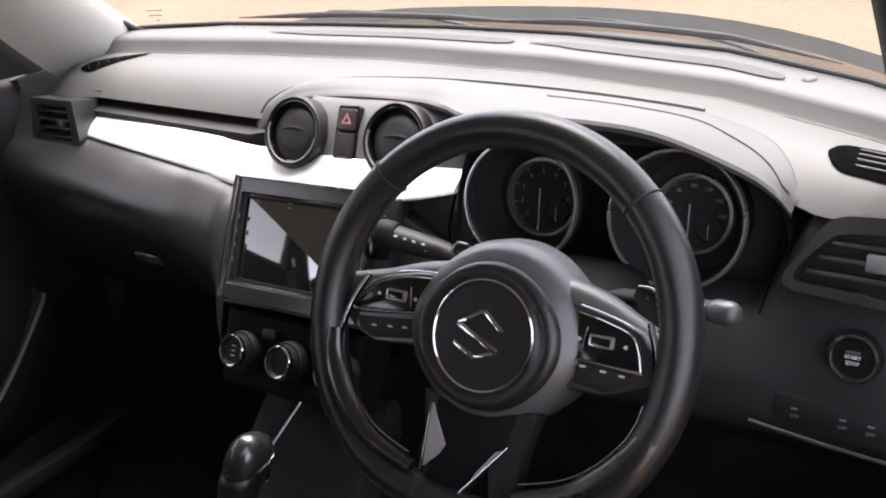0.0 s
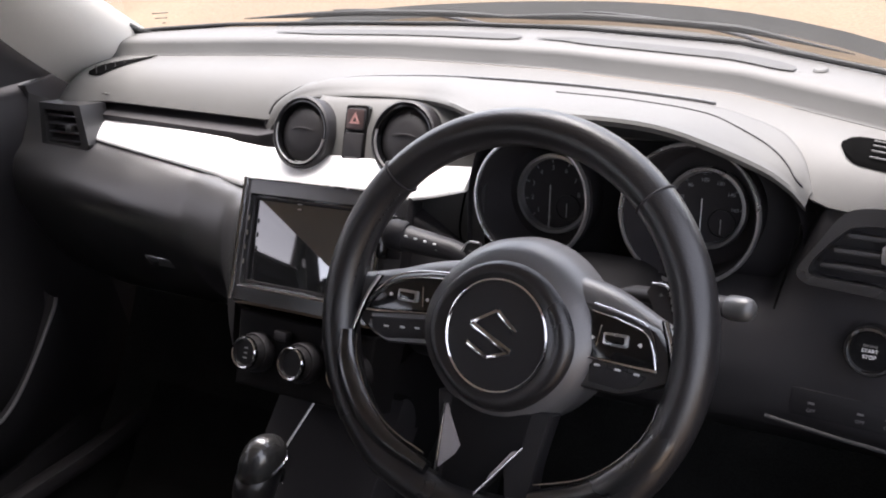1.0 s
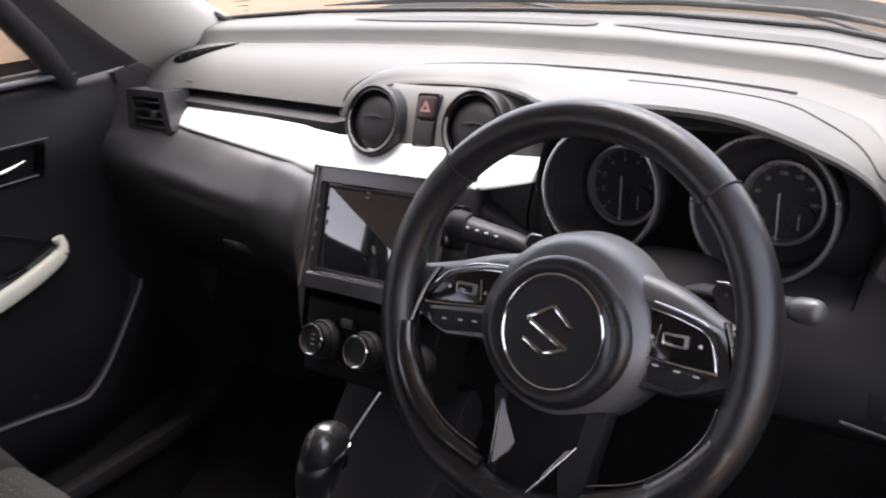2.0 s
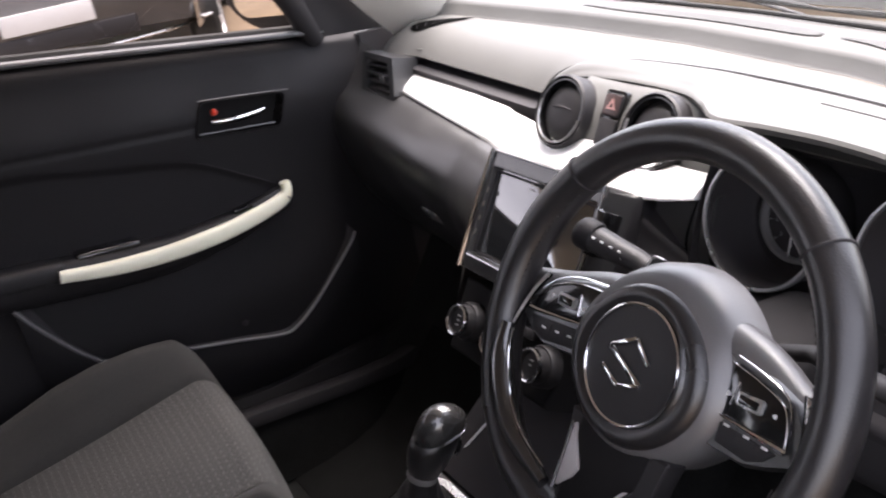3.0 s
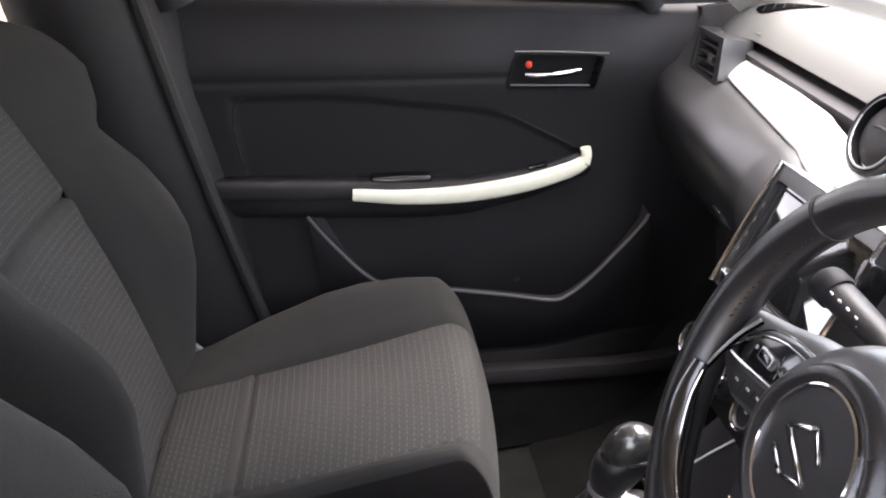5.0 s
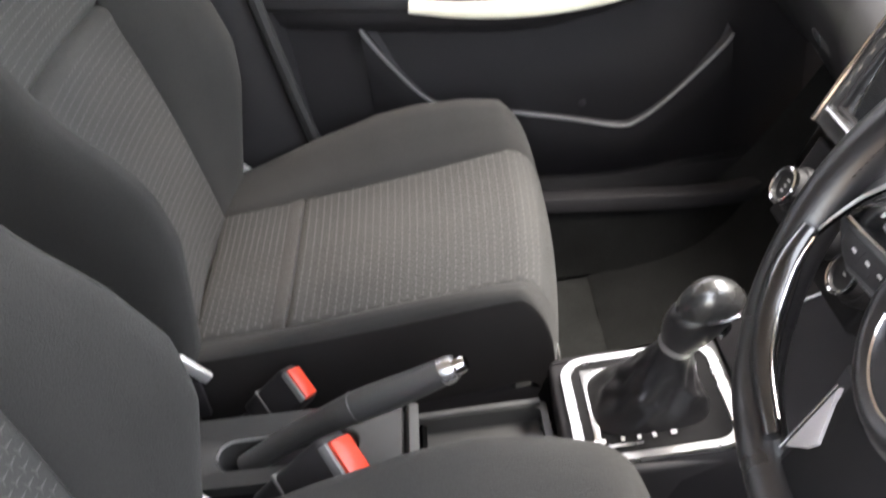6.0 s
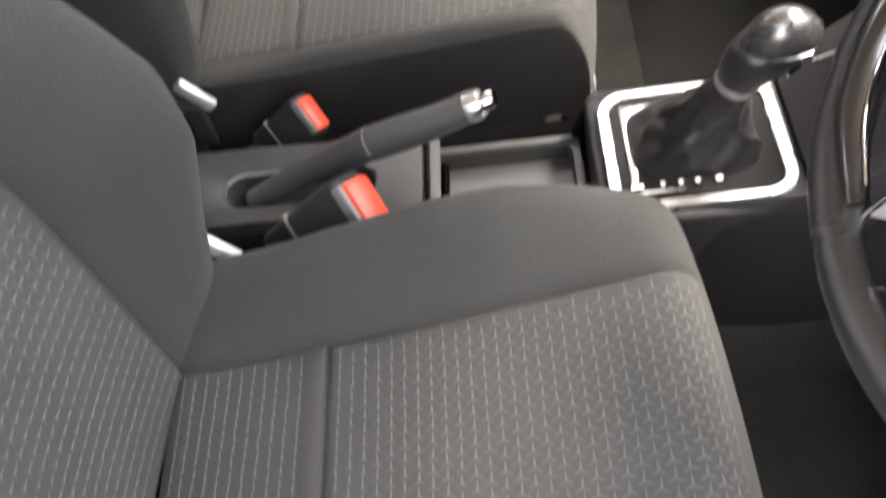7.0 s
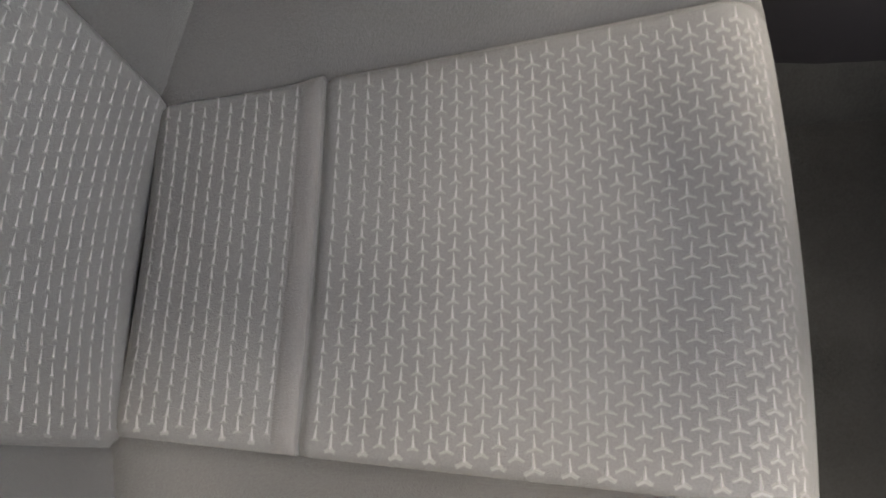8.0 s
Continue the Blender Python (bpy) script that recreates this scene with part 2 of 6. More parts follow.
def round_rect(w, h, r, n=6, skew=0.0):
    pts = []
    for cx, cy, a0 in ((w / 2 - r, h / 2 - r, 0), (-w / 2 + r, h / 2 - r, 90), (-w / 2 + r, -h / 2 + r, 180), (w / 2 - r, -h / 2 + r, 270)):
        for k in range(n + 1):
            a = radians(a0 + 90 * k / n)
            x, y = cx + r * math.cos(a), cy + r * math.sin(a)
            pts.append((x + skew * y, y))
    return pts


def frame_ring(outer, inner, depth, lip=0.0015, floor=False, wall=0.0):
    """A flat ring between two like outlines in local xy, with outer and inner walls."""
    n = len(outer)
    k = 1 - lip * 8
    sec = [
        [Vector((x, y, -depth)) for x, y in outer],
        [Vector((x, y, -lip)) for x, y in outer],
        [Vector((x * 0.985 + 0.015 * ix, y * 0.985 + 0.015 * iy, 0)) for (x, y), (ix, iy) in zip(outer, inner)],
        [Vector((ix * 0.95 + 0.05 * x, iy * 0.95 + 0.05 * y, 0)) for (x, y), (ix, iy) in zip(outer, inner)],
        [Vector((x, y, -lip)) for x, y in inner],
        [Vector((x, y, -(wall or depth))) for x, y in inner],
    ]
    bm = loft(sec, close_v=True)
    if floor:
        bm.verts.ensure_lookup_table()
        bm.faces.new(bm.verts[5 * n : 6 * n])
    return bm


def placed(bm, m):
    bmesh.ops.transform(bm, matrix=m, verts=bm.verts)
    return bm


def joined(*bms):
    out = bmesh.new()
    for b in bms:
        me = bpy.data.meshes.new("tmp")
        b.to_mesh(me)
        b.free()
        out.from_mesh(me)
        bpy.data.meshes.remove(me)
    return out


def axes(origin, x, y):
    x, y = Vector(x).normalized(), Vector(y).normalized()
    z = x.cross(y)
    return Matrix(((x.x, y.x, z.x, origin[0]), (x.y, y.y, z.y, origin[1]), (x.z, y.z, z.z, origin[2]), (0, 0, 0, 1)))


def ip(x, table):
    return float(np.interp(x, [a for a, _ in table], [b for _, b in table]))


def letters(text, size, material, parent, m, name="lettering"):
    cu = bpy.data.curves.new(name, "FONT")
    cu.body = text
    cu.size = size
    cu.align_x = "CENTER"
    cu.align_y = "CENTER"
    cu.extrude = 0.00015
    tmp = bpy.data.objects.new(name, cu)
    scene.collection.objects.link(tmp)
    me = bpy.data.meshes.new_from_object(tmp.evaluated_get(bpy.context.evaluated_depsgraph_get()))
    bpy.data.objects.remove(tmp)
    me.materials.clear()
    me.materials.append(material)
    ob = new(name, me)
    ob.parent = parent
    ob.matrix_local = m
    return ob


# ---- the shell of the car and the yard ----
I4 = Matrix.Identity(4)


def ground():
    bm = bmesh.new()
    bmesh.ops.create_grid(bm, x_segments=160, y_segments=160, size=1)
    for v in bm.verts:
        r = max(abs(v.co.x), abs(v.co.y))
        k = 14 * r if r < 0.7 else 14 * 0.7 + (r - 0.7) ** 2 * 22000
        s = k / r if r > 1e-6 else 0
        v.co.x, v.co.y = v.co.x * s, v.co.y * s
        near = max(0.0, 1 - k / 60)
        v.co.z = -0.13 + max(0.0, min(1.0, (-1.6 - v.co.x) / 3.0)) * 0.12 + near * 0.03 * (noise.noise(Vector((v.co.x * 0.7, v.co.y * 0.7, 0))) + 0.4 * noise.noise(Vector((v.co.x * 3, v.co.y * 3, 5))))
    tagged(part("ground", bm, GROUND), "pale tan gravel yard with darker patches", "ground", kind="structure")


ground()

# cabin floor with the footwells' carpet
bm = bmesh.new()
bmesh.ops.create_grid(bm, x_segments=90, y_segments=120, size=1)
for v in bm.verts:
    x, y = v.co.x * 0.665, -0.75 + v.co.y * 1.15
    z = 0.15 + 0.03 * max(0.0, -0.1 - y)
    z += 0.16 * max(0.0, 1 - abs(x) / 0.13) ** 0.5 if abs(x) < 0.13 else 0.0
    z += 0.09 * math.log1p(math.exp((y - 0.20) / 0.06))
    z += 0.05 * max(0.0, (abs(x) - 0.6) / 0.065)
    z += 0.003 * noise.noise(Vector((x * 22, y * 22, 0)))
    v.co = (x, y, z)
tagged(part("floor", bm, CARPET), "dark grey carpeted cabin floor", "floor", kind="structure")


def mat_sheet(x0, x1, y0, y1, label):
    rows = []
    for i in range(25):
        y = y0 + (y1 - y0) * i / 24
        z = 0.1555 + 0.03 * max(0.0, -0.1 - y) + 0.09 * math.log1p(math.exp((y - 0.20) / 0.06))
        rows.append([(x0 + (x1 - x0) * j / 16, y, z - 0.003 * (i in (0, 24) or j in (0, 16)) + 0.002 * noise.noise(Vector((j * 0.5, i * 0.5, x0)))) for j in range(17)])
    bm = thicken(loft(rows), -0.006)
    ob = part("floor_mat", bm, MAT_PILE)
    return tagged(ob, label, "floor mat", "floor mats")


mat_sheet(-0.60, -0.17, -0.05, 0.30, "dark grey carpet mat in the passenger footwell")
mat_sheet(0.112, 0.58, -0.05, 0.30, "dark grey carpet mat in the driver's footwell")

# firewall, kick panels and rear walls; rear and right walls shut window light out
tagged(part("wall_front", box(1.5, 0.04, 0.63, (0, 0.64, 0.44)), DARK), "black bulkhead behind the dashboard", "wall", kind="structure")
tagged(part("wall_rear", box(1.42, 0.05, 1.34, (0, -1.97, 0.64)), DARK), "unseen dark rear wall, closed over the rear window", "wall", kind="structure")
tagged(part("wall_left_front", box(0.05, 0.25, 0.74, (-0.735, 0.46, 0.50)), DARK), "dark kick panel beside the footwell", "wall", kind="structure")
tagged(part("wall_right_front", box(0.05, 0.40, 0.64, (0.735, 0.535, 0.48)), DARK), "dark kick panel beside the footwell", "wall", kind="structure")
tagged(part("wall_left_rear", box(0.05, 1.18, 1.0, (-0.735, -1.33, 0.4)), DARK), "unseen dark panel along the rear side", "wall", kind="structure")
tagged(part("wall_right_rear", box(0.05, 1.31, 1.34, (0.735, -1.275, 0.57)), DARK), "unseen dark panel along the rear side", "wall", kind="structure")


# unseen black pieces added to block light from the driver's side
tagged(part("wall_right_low_block", box(0.06, 0.46, 0.44, (0.74, 0.08, 0.41)), DOOR), "unseen low black block that shades the driver's footwell", "wall", kind="structure")
tagged(part("wall_right_door_shade", placed(box(0.06, 1.05, 0.80, (0, -0.525, 0.60), 0.02), Matrix.Translation((0.79, 0.42, 0)) @ Matrix.Rotation(radians(55), 4, "Z")), DOOR), "unseen open driver's door, a black leaf to shade the seat", "wall", kind="structure")
tagged(part("wall_right_foot_block", box(0.06, 0.288, 0.24, (0.74, -0.295, 0.31)), DOOR), "unseen low black block beside the driver's seat", "wall", kind="structure")
tagged(part("pillar_driver_shade", box(0.06, 0.45, 0.88, (0.74, -0.665, 0.64), 0.01), DOOR), "unseen black centre pillar, widened to shade the driver's backrest", "pillar", kind="structure")


def roof():
    rows = []
    for i in range(25):
        y = -1.95 + 2.15 * i / 24
        rows.append([(x, y, 1.44 - 0.16 * (x / 0.66) ** 4 * 0.5 - 0.10 * ((y + 0.85) / 1.1) ** 2) for x in [(-0.66 + 1.32 * j / 20) for j in range(21)]])
    tagged(part("ceiling", thicken(loft(rows), 0.03), HEADLINER), "light grey cloth headliner", "ceiling", kind="structure")


roof()
# unseen sheet added behind the glass to keep sun off the floor
rows = [[(x, 0.195, 1.342 - 0.08 * (x / 0.66) ** 4), (x, 0.230, 1.322 - 0.08 * (x / 0.66) ** 4), (x, 0.276, 1.270 - 0.08 * (x / 0.66) ** 4)] for x in np.linspace(-0.64, 0.64, 15)]
tagged(part("trim_sun_block", thicken(loft(rows), 0.012), DARK), "unseen dark sheet that blocks sun under the windscreen's top", "trim", kind="structure")

# side rails above the doors
for sgn, nm in ((-1, "trim_left_rail"), (1, "trim_right_rail")):
    pts = smooth_line([(sgn * 0.66, 0.16, 1.27), (sgn * 0.665, -0.4, 1.36), (sgn * 0.665, -1.1, 1.36), (sgn * 0.66, -1.93, 1.2)], 24)
    tagged(part(nm, tube(pts, 0.04, 12), HEADLINER), "pale headliner edge over the side windows", "trim", kind="structure")

GLASS_Y = [(-0.70, 0.44), (-0.576, 0.512), (-0.43, 0.545), (-0.2, 0.562), (0, 0.565), (0.2, 0.553), (0.417, 0.51), (0.588, 0.425), (0.70, 0.34)]
RIDGE_Y = [(-0.70, 0.405), (-0.585, 0.460), (-0.5, 0.468), (-0.3, 0.486), (-0.06, 0.494), (0.2, 0.475), (0.44, 0.424), (0.60, 0.348), (0.70, 0.285)]


def shelf_z(x):
    return 0.894 - 0.02 * x


def windscreen():
    rows = []
    for k in range(17):
        w = k / 16
        row = []
        for j in range(33):
            x = -0.70 + 1.40 * j / 32
            y0, z0 = ip(x, GLASS_Y) + 0.012, shelf_z(x) - 0.004
            y1, z1 = 0.17 - 0.18 * (x / 0.7) ** 2, 1.335 - 0.03 * (x / 0.7) ** 2
            xx = x * (1 - 0.12 * w)
            row.append((xx, y0 + (y1 - y0) * w, z0 + (z1 - z0) * w + 0.02 * math.sin(math.pi * w)))
        rows.append(row)
    ob = part("window_1", loft(rows), GLASS)
    ob.visible_shadow = False
    tagged(ob, "clear raked windscreen glass", "windscreen", kind="structure")
    # black ceramic edge along the foot of the glass
    pts = [(x, ip(x, GLASS_Y) + 0.006, shelf_z(x) + 0.003) for x in [-0.70 + 1.40 * j / 60 for j in range(61)]]
    part("seal", tube(pts, 0.0036, 8), RUBBER, ob, "black glass edge seal")
    # maker's stamp in the corner of the glass, as plain bars
    for dx, dz, w in ((0, 0.012, 0.034), (0.0, 0.004, 0.026), (0.004, -0.004, 0.008)):
        m = axes((-0.50 + dx, 0.478, 0.935 + dz), (1, 0.12, 0), (0, -0.62, 0.78))
        part("stamp_bar", placed(box(w, 0.0016, 0.0006, bevel=0), m), BAR_DARK, ob)


BAR_DARK = mat("dark_stamp", (0.10, 0.09, 0.08), 0.8, bump=0)
windscreen()


def pillar_a():
    # light trim, wide at its foot and narrowing to the roof
    rows = []
    for k in range(22):
        w = k / 21
        z = 0.855 + 0.47 * w
        yf = 0.575 - 0.40 * w - 0.03 * math.sin(math.pi * w)
        yb = 0.385 - 0.33 * w + 0.03 * (1 - w) ** 6
        row = []
        for j in range(12):
            u = j / 11
            y = yf + (yb - yf) * u
            x = -0.635 - 0.055 * u + 0.03 * math.sin(math.pi * u) - 0.01 * w * 0 + 0.055 * w
            row.append((x, y, z))
        rows.append(row)
    tagged(part("pillar_left", thicken(loft(rows), 0.02), PILLAR), "pale grey windscreen pillar trim", "pillar", kind="structure")
    edge = smooth_line([(-0.575, 0.165, 1.325), (-0.603, 0.335, 1.09), (-0.618, 0.455, 0.965), (-0.606, 0.500, 0.918), (-0.575, 0.515, 0.902), (-0.52, 0.533, 0.8985), (-0.44, 0.5475, 0.8985)], 60)
    tagged(part("trim_glass_edge", tube(edge, 0.0055, 8), RUBBER), "black glass edge along the pale pillar trim", "trim", kind="structure")
    rows = []
    for k in range(16):
        w = k / 15
        z = 0.84 + 0.48 * w
        yf, yb = 0.36 - 0.34 * w, 0.27 - 0.30 * w
        rows.append([(0.668 - 0.05 * w + 0.03 * math.cos(a), (yf + yb) / 2 + (yf - yb) / 2 * math.sin(a), z) for a in [2 * math.pi * j / 14 for j in range(14)]])
    tagged(part("pillar_right", loft(rows, close_v=True, caps=True), DARK), "dark windscreen pillar", "pillar", kind="structure")


pillar_a()


def pillar_b():
    rows = []
    for k in range(24):
        w = k / 23
        z = 0.22 + 1.12 * w
        y = -0.50 - 0.10 * w + 0.05 * (1 - w) ** 3
        xi = -0.655 + 0.03 * w
        half = 0.07 + 0.03 * (1 - w) ** 2
        rows.append([(xi - 0.085, y + 0.045, z), (xi - 0.012, y + 0.006, z), (xi, y - 0.012, z), (xi + 0.004, y - half, z), (xi, y - 2 * half + 0.01, z), (xi - 0.04, y - 2 * half - 0.04, z)])
    tagged(part("pillar_centre", thicken(loft(rows), 0.006), PLASTIC), "black plastic centre pillar trim beside the passenger seat", "pillar", kind="structure")
    # rubber door seal along its front edge
    pts = [(-0.652 + 0.03 * k / 23, -0.482 - 0.10 * k / 23 + 0.05 * (1 - k / 23) ** 3, 0.24 + 1.08 * k / 23) for k in range(24)]
    tagged(part("trim_door_seal", tube(pts, 0.011, 8), RUBBER), "grey-black rubber door seal", "trim", kind="structure")
    # chrome belt anchor at the top of the pillar
    tagged(part("belt_anchor", box(0.02, 0.028, 0.06, (-0.632, -0.545, 1.062), 0.004), SILVER), "silver belt anchor on the centre pillar", "belt anchor")


pillar_b()

# rocker sill along the foot of the passenger door, with the carpet rising to it
rows, skirt, gap = [], [], []
for k in range(30):
    y = -0.55 + 1.0 * k / 29
    zt = ip(y, [(-0.55, 0.335), (-0.1, 0.300), (0.13, 0.272), (0.22, 0.268), (0.30, 0.285), (0.45, 0.34)])
    gap.append([(-0.700, y, max(zt + 0.008, 0.300)), (-0.674, y, max(zt + 0.004, 0.294)), (-0.662, y, zt - 0.012), (-0.632, y, zt - 0.009)])
    rows.append([(-0.634, y, zt - 0.008), (-0.632, y, zt - 0.002), (-0.626, y, zt), (-0.613, y, zt - 0.004), (-0.608, y, zt - 0.012), (-0.607, y, zt - 0.021)])
    skirt.append([(-0.6095, y, zt - 0.018), (-0.602, y, zt - 0.045), (-0.594, y, 0.20), (-0.575, y, 0.158)])
# skirt wears the darker mat pile in place of the shade on it
tagged(part("floor_edge", loft(skirt), MAT_PILE), "carpet rising to the door sill, darkened for its shade", "floor", kind="structure")
# black sheet added over the door gap to stand for its shade
tagged(part("trim_gap_shade", loft(gap), SHROUD), "black sheet for the shade between door and sill", "trim", kind="structure")
tagged(part("trim_sill", thicken(loft(rows), -0.006), DOOR), "black plastic door sill cover", "trim", kind="structure")
rows = [[(x, y, z - 0.0) for (x, _, z) in r] for r in [[(0.70, 0, 0.25), (0.655, 0, 0.285), (0.625, 0, 0.288), (0.605, 0, 0.275), (0.60, 0, 0.22), (0.60, 0, 0.16)]] for y in np.linspace(-0.9, 0.45, 8)]
tagged(part("trim_sill_driver", thicken(loft(rows), 0.006), PLASTIC), "black plastic door sill cover on the driver's side", "trim", kind="structure")


# ---- outside: bonnet, cowl, wipers ----
def bonnet():
    rows = []
    for k in range(21):
        w = k / 20
        rows.append([(x, 0.705 + 0.92 * w - 0.10 * (x / 0.75) ** 2, 0.870 - 0.38 * w - 0.046 * (abs(x) / 0.55) ** 3) for x in [-0.75 + 1.5 * j / 24 for j in range(25)]])
    ob = thing("bonnet", I4, "grey painted bonnet beyond the windscreen", "bonnet")
    part("panel", thicken(loft(rows), -0.02), BONNET, ob, "dull grey bonnet panel")
    rows = []
    for j in range(33):
        x = -0.70 + 1.40 * j / 32
        y, z = ip(x, GLASS_Y), shelf_z(x)
        rows.append([(x, y + 0.016, z - 0.020), (x, y + 0.030, z - 0.016), (x, y + 0.06, z - 0.024), (x, 0.697 - 0.10 * (x / 0.75) ** 2, 0.858 - 0.046 * (abs(x) / 0.55) ** 3), (x, 0.74 - 0.10 * (x / 0.75) ** 2, 0.82 - 0.046 * (abs(x) / 0.55) ** 3)])
    part("cowl", thicken(loft(rows), 0.004), COWL, ob, "plastic scuttle cowl greyed for the glare on it")


bonnet()


def wiper(x0, x1, label):
    ob = thing("wiper", I4, label, "wiper", "windscreen wipers")
    pts = []
    for k in range(20):
        x = x0 + (x1 - x0) * k / 19
        pts.append((x, ip(x, GLASS_Y) + 0.035, shelf_z(x) + 0.004 + 0.006 * math.sin(math.pi * k / 19)))
    part("blade", tube(pts, [0.0006 + 0.0034 * min(1, 4 * min(k, 19 - k) / 19) for k in range(20)], 8, 1.2), RUBBER, ob)
    arm = [Vector(pts[k]) + Vector((0, 0.012 + 0.03 * ((k - 6) / 13) ** 2, 0.003 - 0.05 * ((k - 6) / 13) ** 2)) for k in range(6, 20)]
    part("arm", tube(arm, [0.0018 + 0.0035 * k / 13 for k in range(14)], 8, 0.6), DARK, ob)


wiper(-0.42, 0.13, "black wiper blade parked at the foot of the glass")
wiper(0.02, 0.55, "black wiper blade parked before the driver")


# ---- dashboard ----
dash = thing("dashboard", I4, "black soft dashboard, greyed on top for sky sheen, with a satin white strip", "dashboard")

PAD_Y = [(-0.70, 0.30), (-0.62, 0.335), (-0.54, 0.355), (-0.2, 0.36), (-0.15, 0.356), (-0.1, 0.340), (0.12, 0.336), (0.2, 0.30), (0.48, 0.292), (0.56, 0.256), (0.60, 0.245), (0.70, 0.225)]
PAD_Z = [(-0.70, 0.845), (-0.54, 0.842), (-0.2, 0.824), (-0.14, 0.842), (-0.1, 0.858), (0.44, 0.858), (0.51, 0.838), (0.57, 0.820), (0.70, 0.818)]


def end_drop(x):
    return 0.05 * max(0.0, (-0.612 - x) / 0.056) ** 2


def pad_z(x, y):
    """Height of the soft pad at a place in plan."""
    yr, yb, zb = ip(x, RIDGE_Y), ip(x, PAD_Y), ip(x, PAD_Z) - end_drop(x)
    z2 = shelf_z(x) - 0.023 - end_drop(x)
    u = max(0.0, min(1.0, (yr - y) / (yr - yb)))
    return z2 - (z2 - zb) * (0.06 * u + 0.94 * max(0.0, (u - 0.30) / 0.70) ** 2.3)


def upper_pad():
    shelf, pad = [], []
    for j in range(97):
        x = -0.668 + 1.368 * j / 96
        yg, yr, zs = ip(x, GLASS_Y), ip(x, RIDGE_Y), shelf_z(x) - end_drop(x)
        shelf.append([(x, yg + 0.03, zs - 0.03), (x, yg + 0.012, zs - 0.003), (x, yg, zs), (x, yr + 0.022, zs - 0.0005), (x, yr + 0.013, zs - 0.003), (x, yr + 0.008, zs - 0.008), (x, yr + 0.002, zs - 0.021), (x, yr - 0.002, zs - 0.0235)])
        zb, yb = ip(x, PAD_Z) - end_drop(x), ip(x, PAD_Y)
        row = [(x, yr - 0.002, zs - 0.024)]
        for u in (0.12, 0.3, 0.45, 0.58, 0.70, 0.80, 0.88, 0.94, 0.98, 1.0):
            row.append((x, yr + (yb - yr) * u, pad_z(x, yr + (yb - yr) * u)))
        row += [(x, yb + 0.004, zb - 0.004), (x, yb + 0.05, zb - 0.006)]
        pad.append(row)
    part("shelf", loft(shelf), SHELF, dash, "shelf at the foot of the windscreen, greyed for sky sheen", 60)
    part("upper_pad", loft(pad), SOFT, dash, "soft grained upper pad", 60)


upper_pad()

# demister slot near the glass, in two lengths, and a sun sensor
for xa, xb in ((-0.30, 0.13), (0.155, 0.50)):
    rows = []
    for k in range(26):
        x = xa + (xb - xa) * k / 25
        w = 0.011 * min(1.0, 0.15 + 4 * k / 25, 0.55 + 9 * (25 - k) / 25)
        y = ip(x, RIDGE_Y) * 0.45 + ip(x, GLASS_Y) * 0.55
        rows.append([(x, y + w, shelf_z(x) + 0.0015), (x, y, shelf_z(x) + 0.0022), (x, y - w, shelf_z(x) + 0.0015)])
    part("demister_slot", loft(rows), SLOT, dash, "dark demister slot")
part("sensor", placed(lathe([(0.0, 0.002), (0.006, 0.0018), (0.008, 0.0)], 20), Matrix.Translation((0.525, 0.437, shelf_z(0.52) + 0.0005))), SHELF, dash, "small round light sensor")


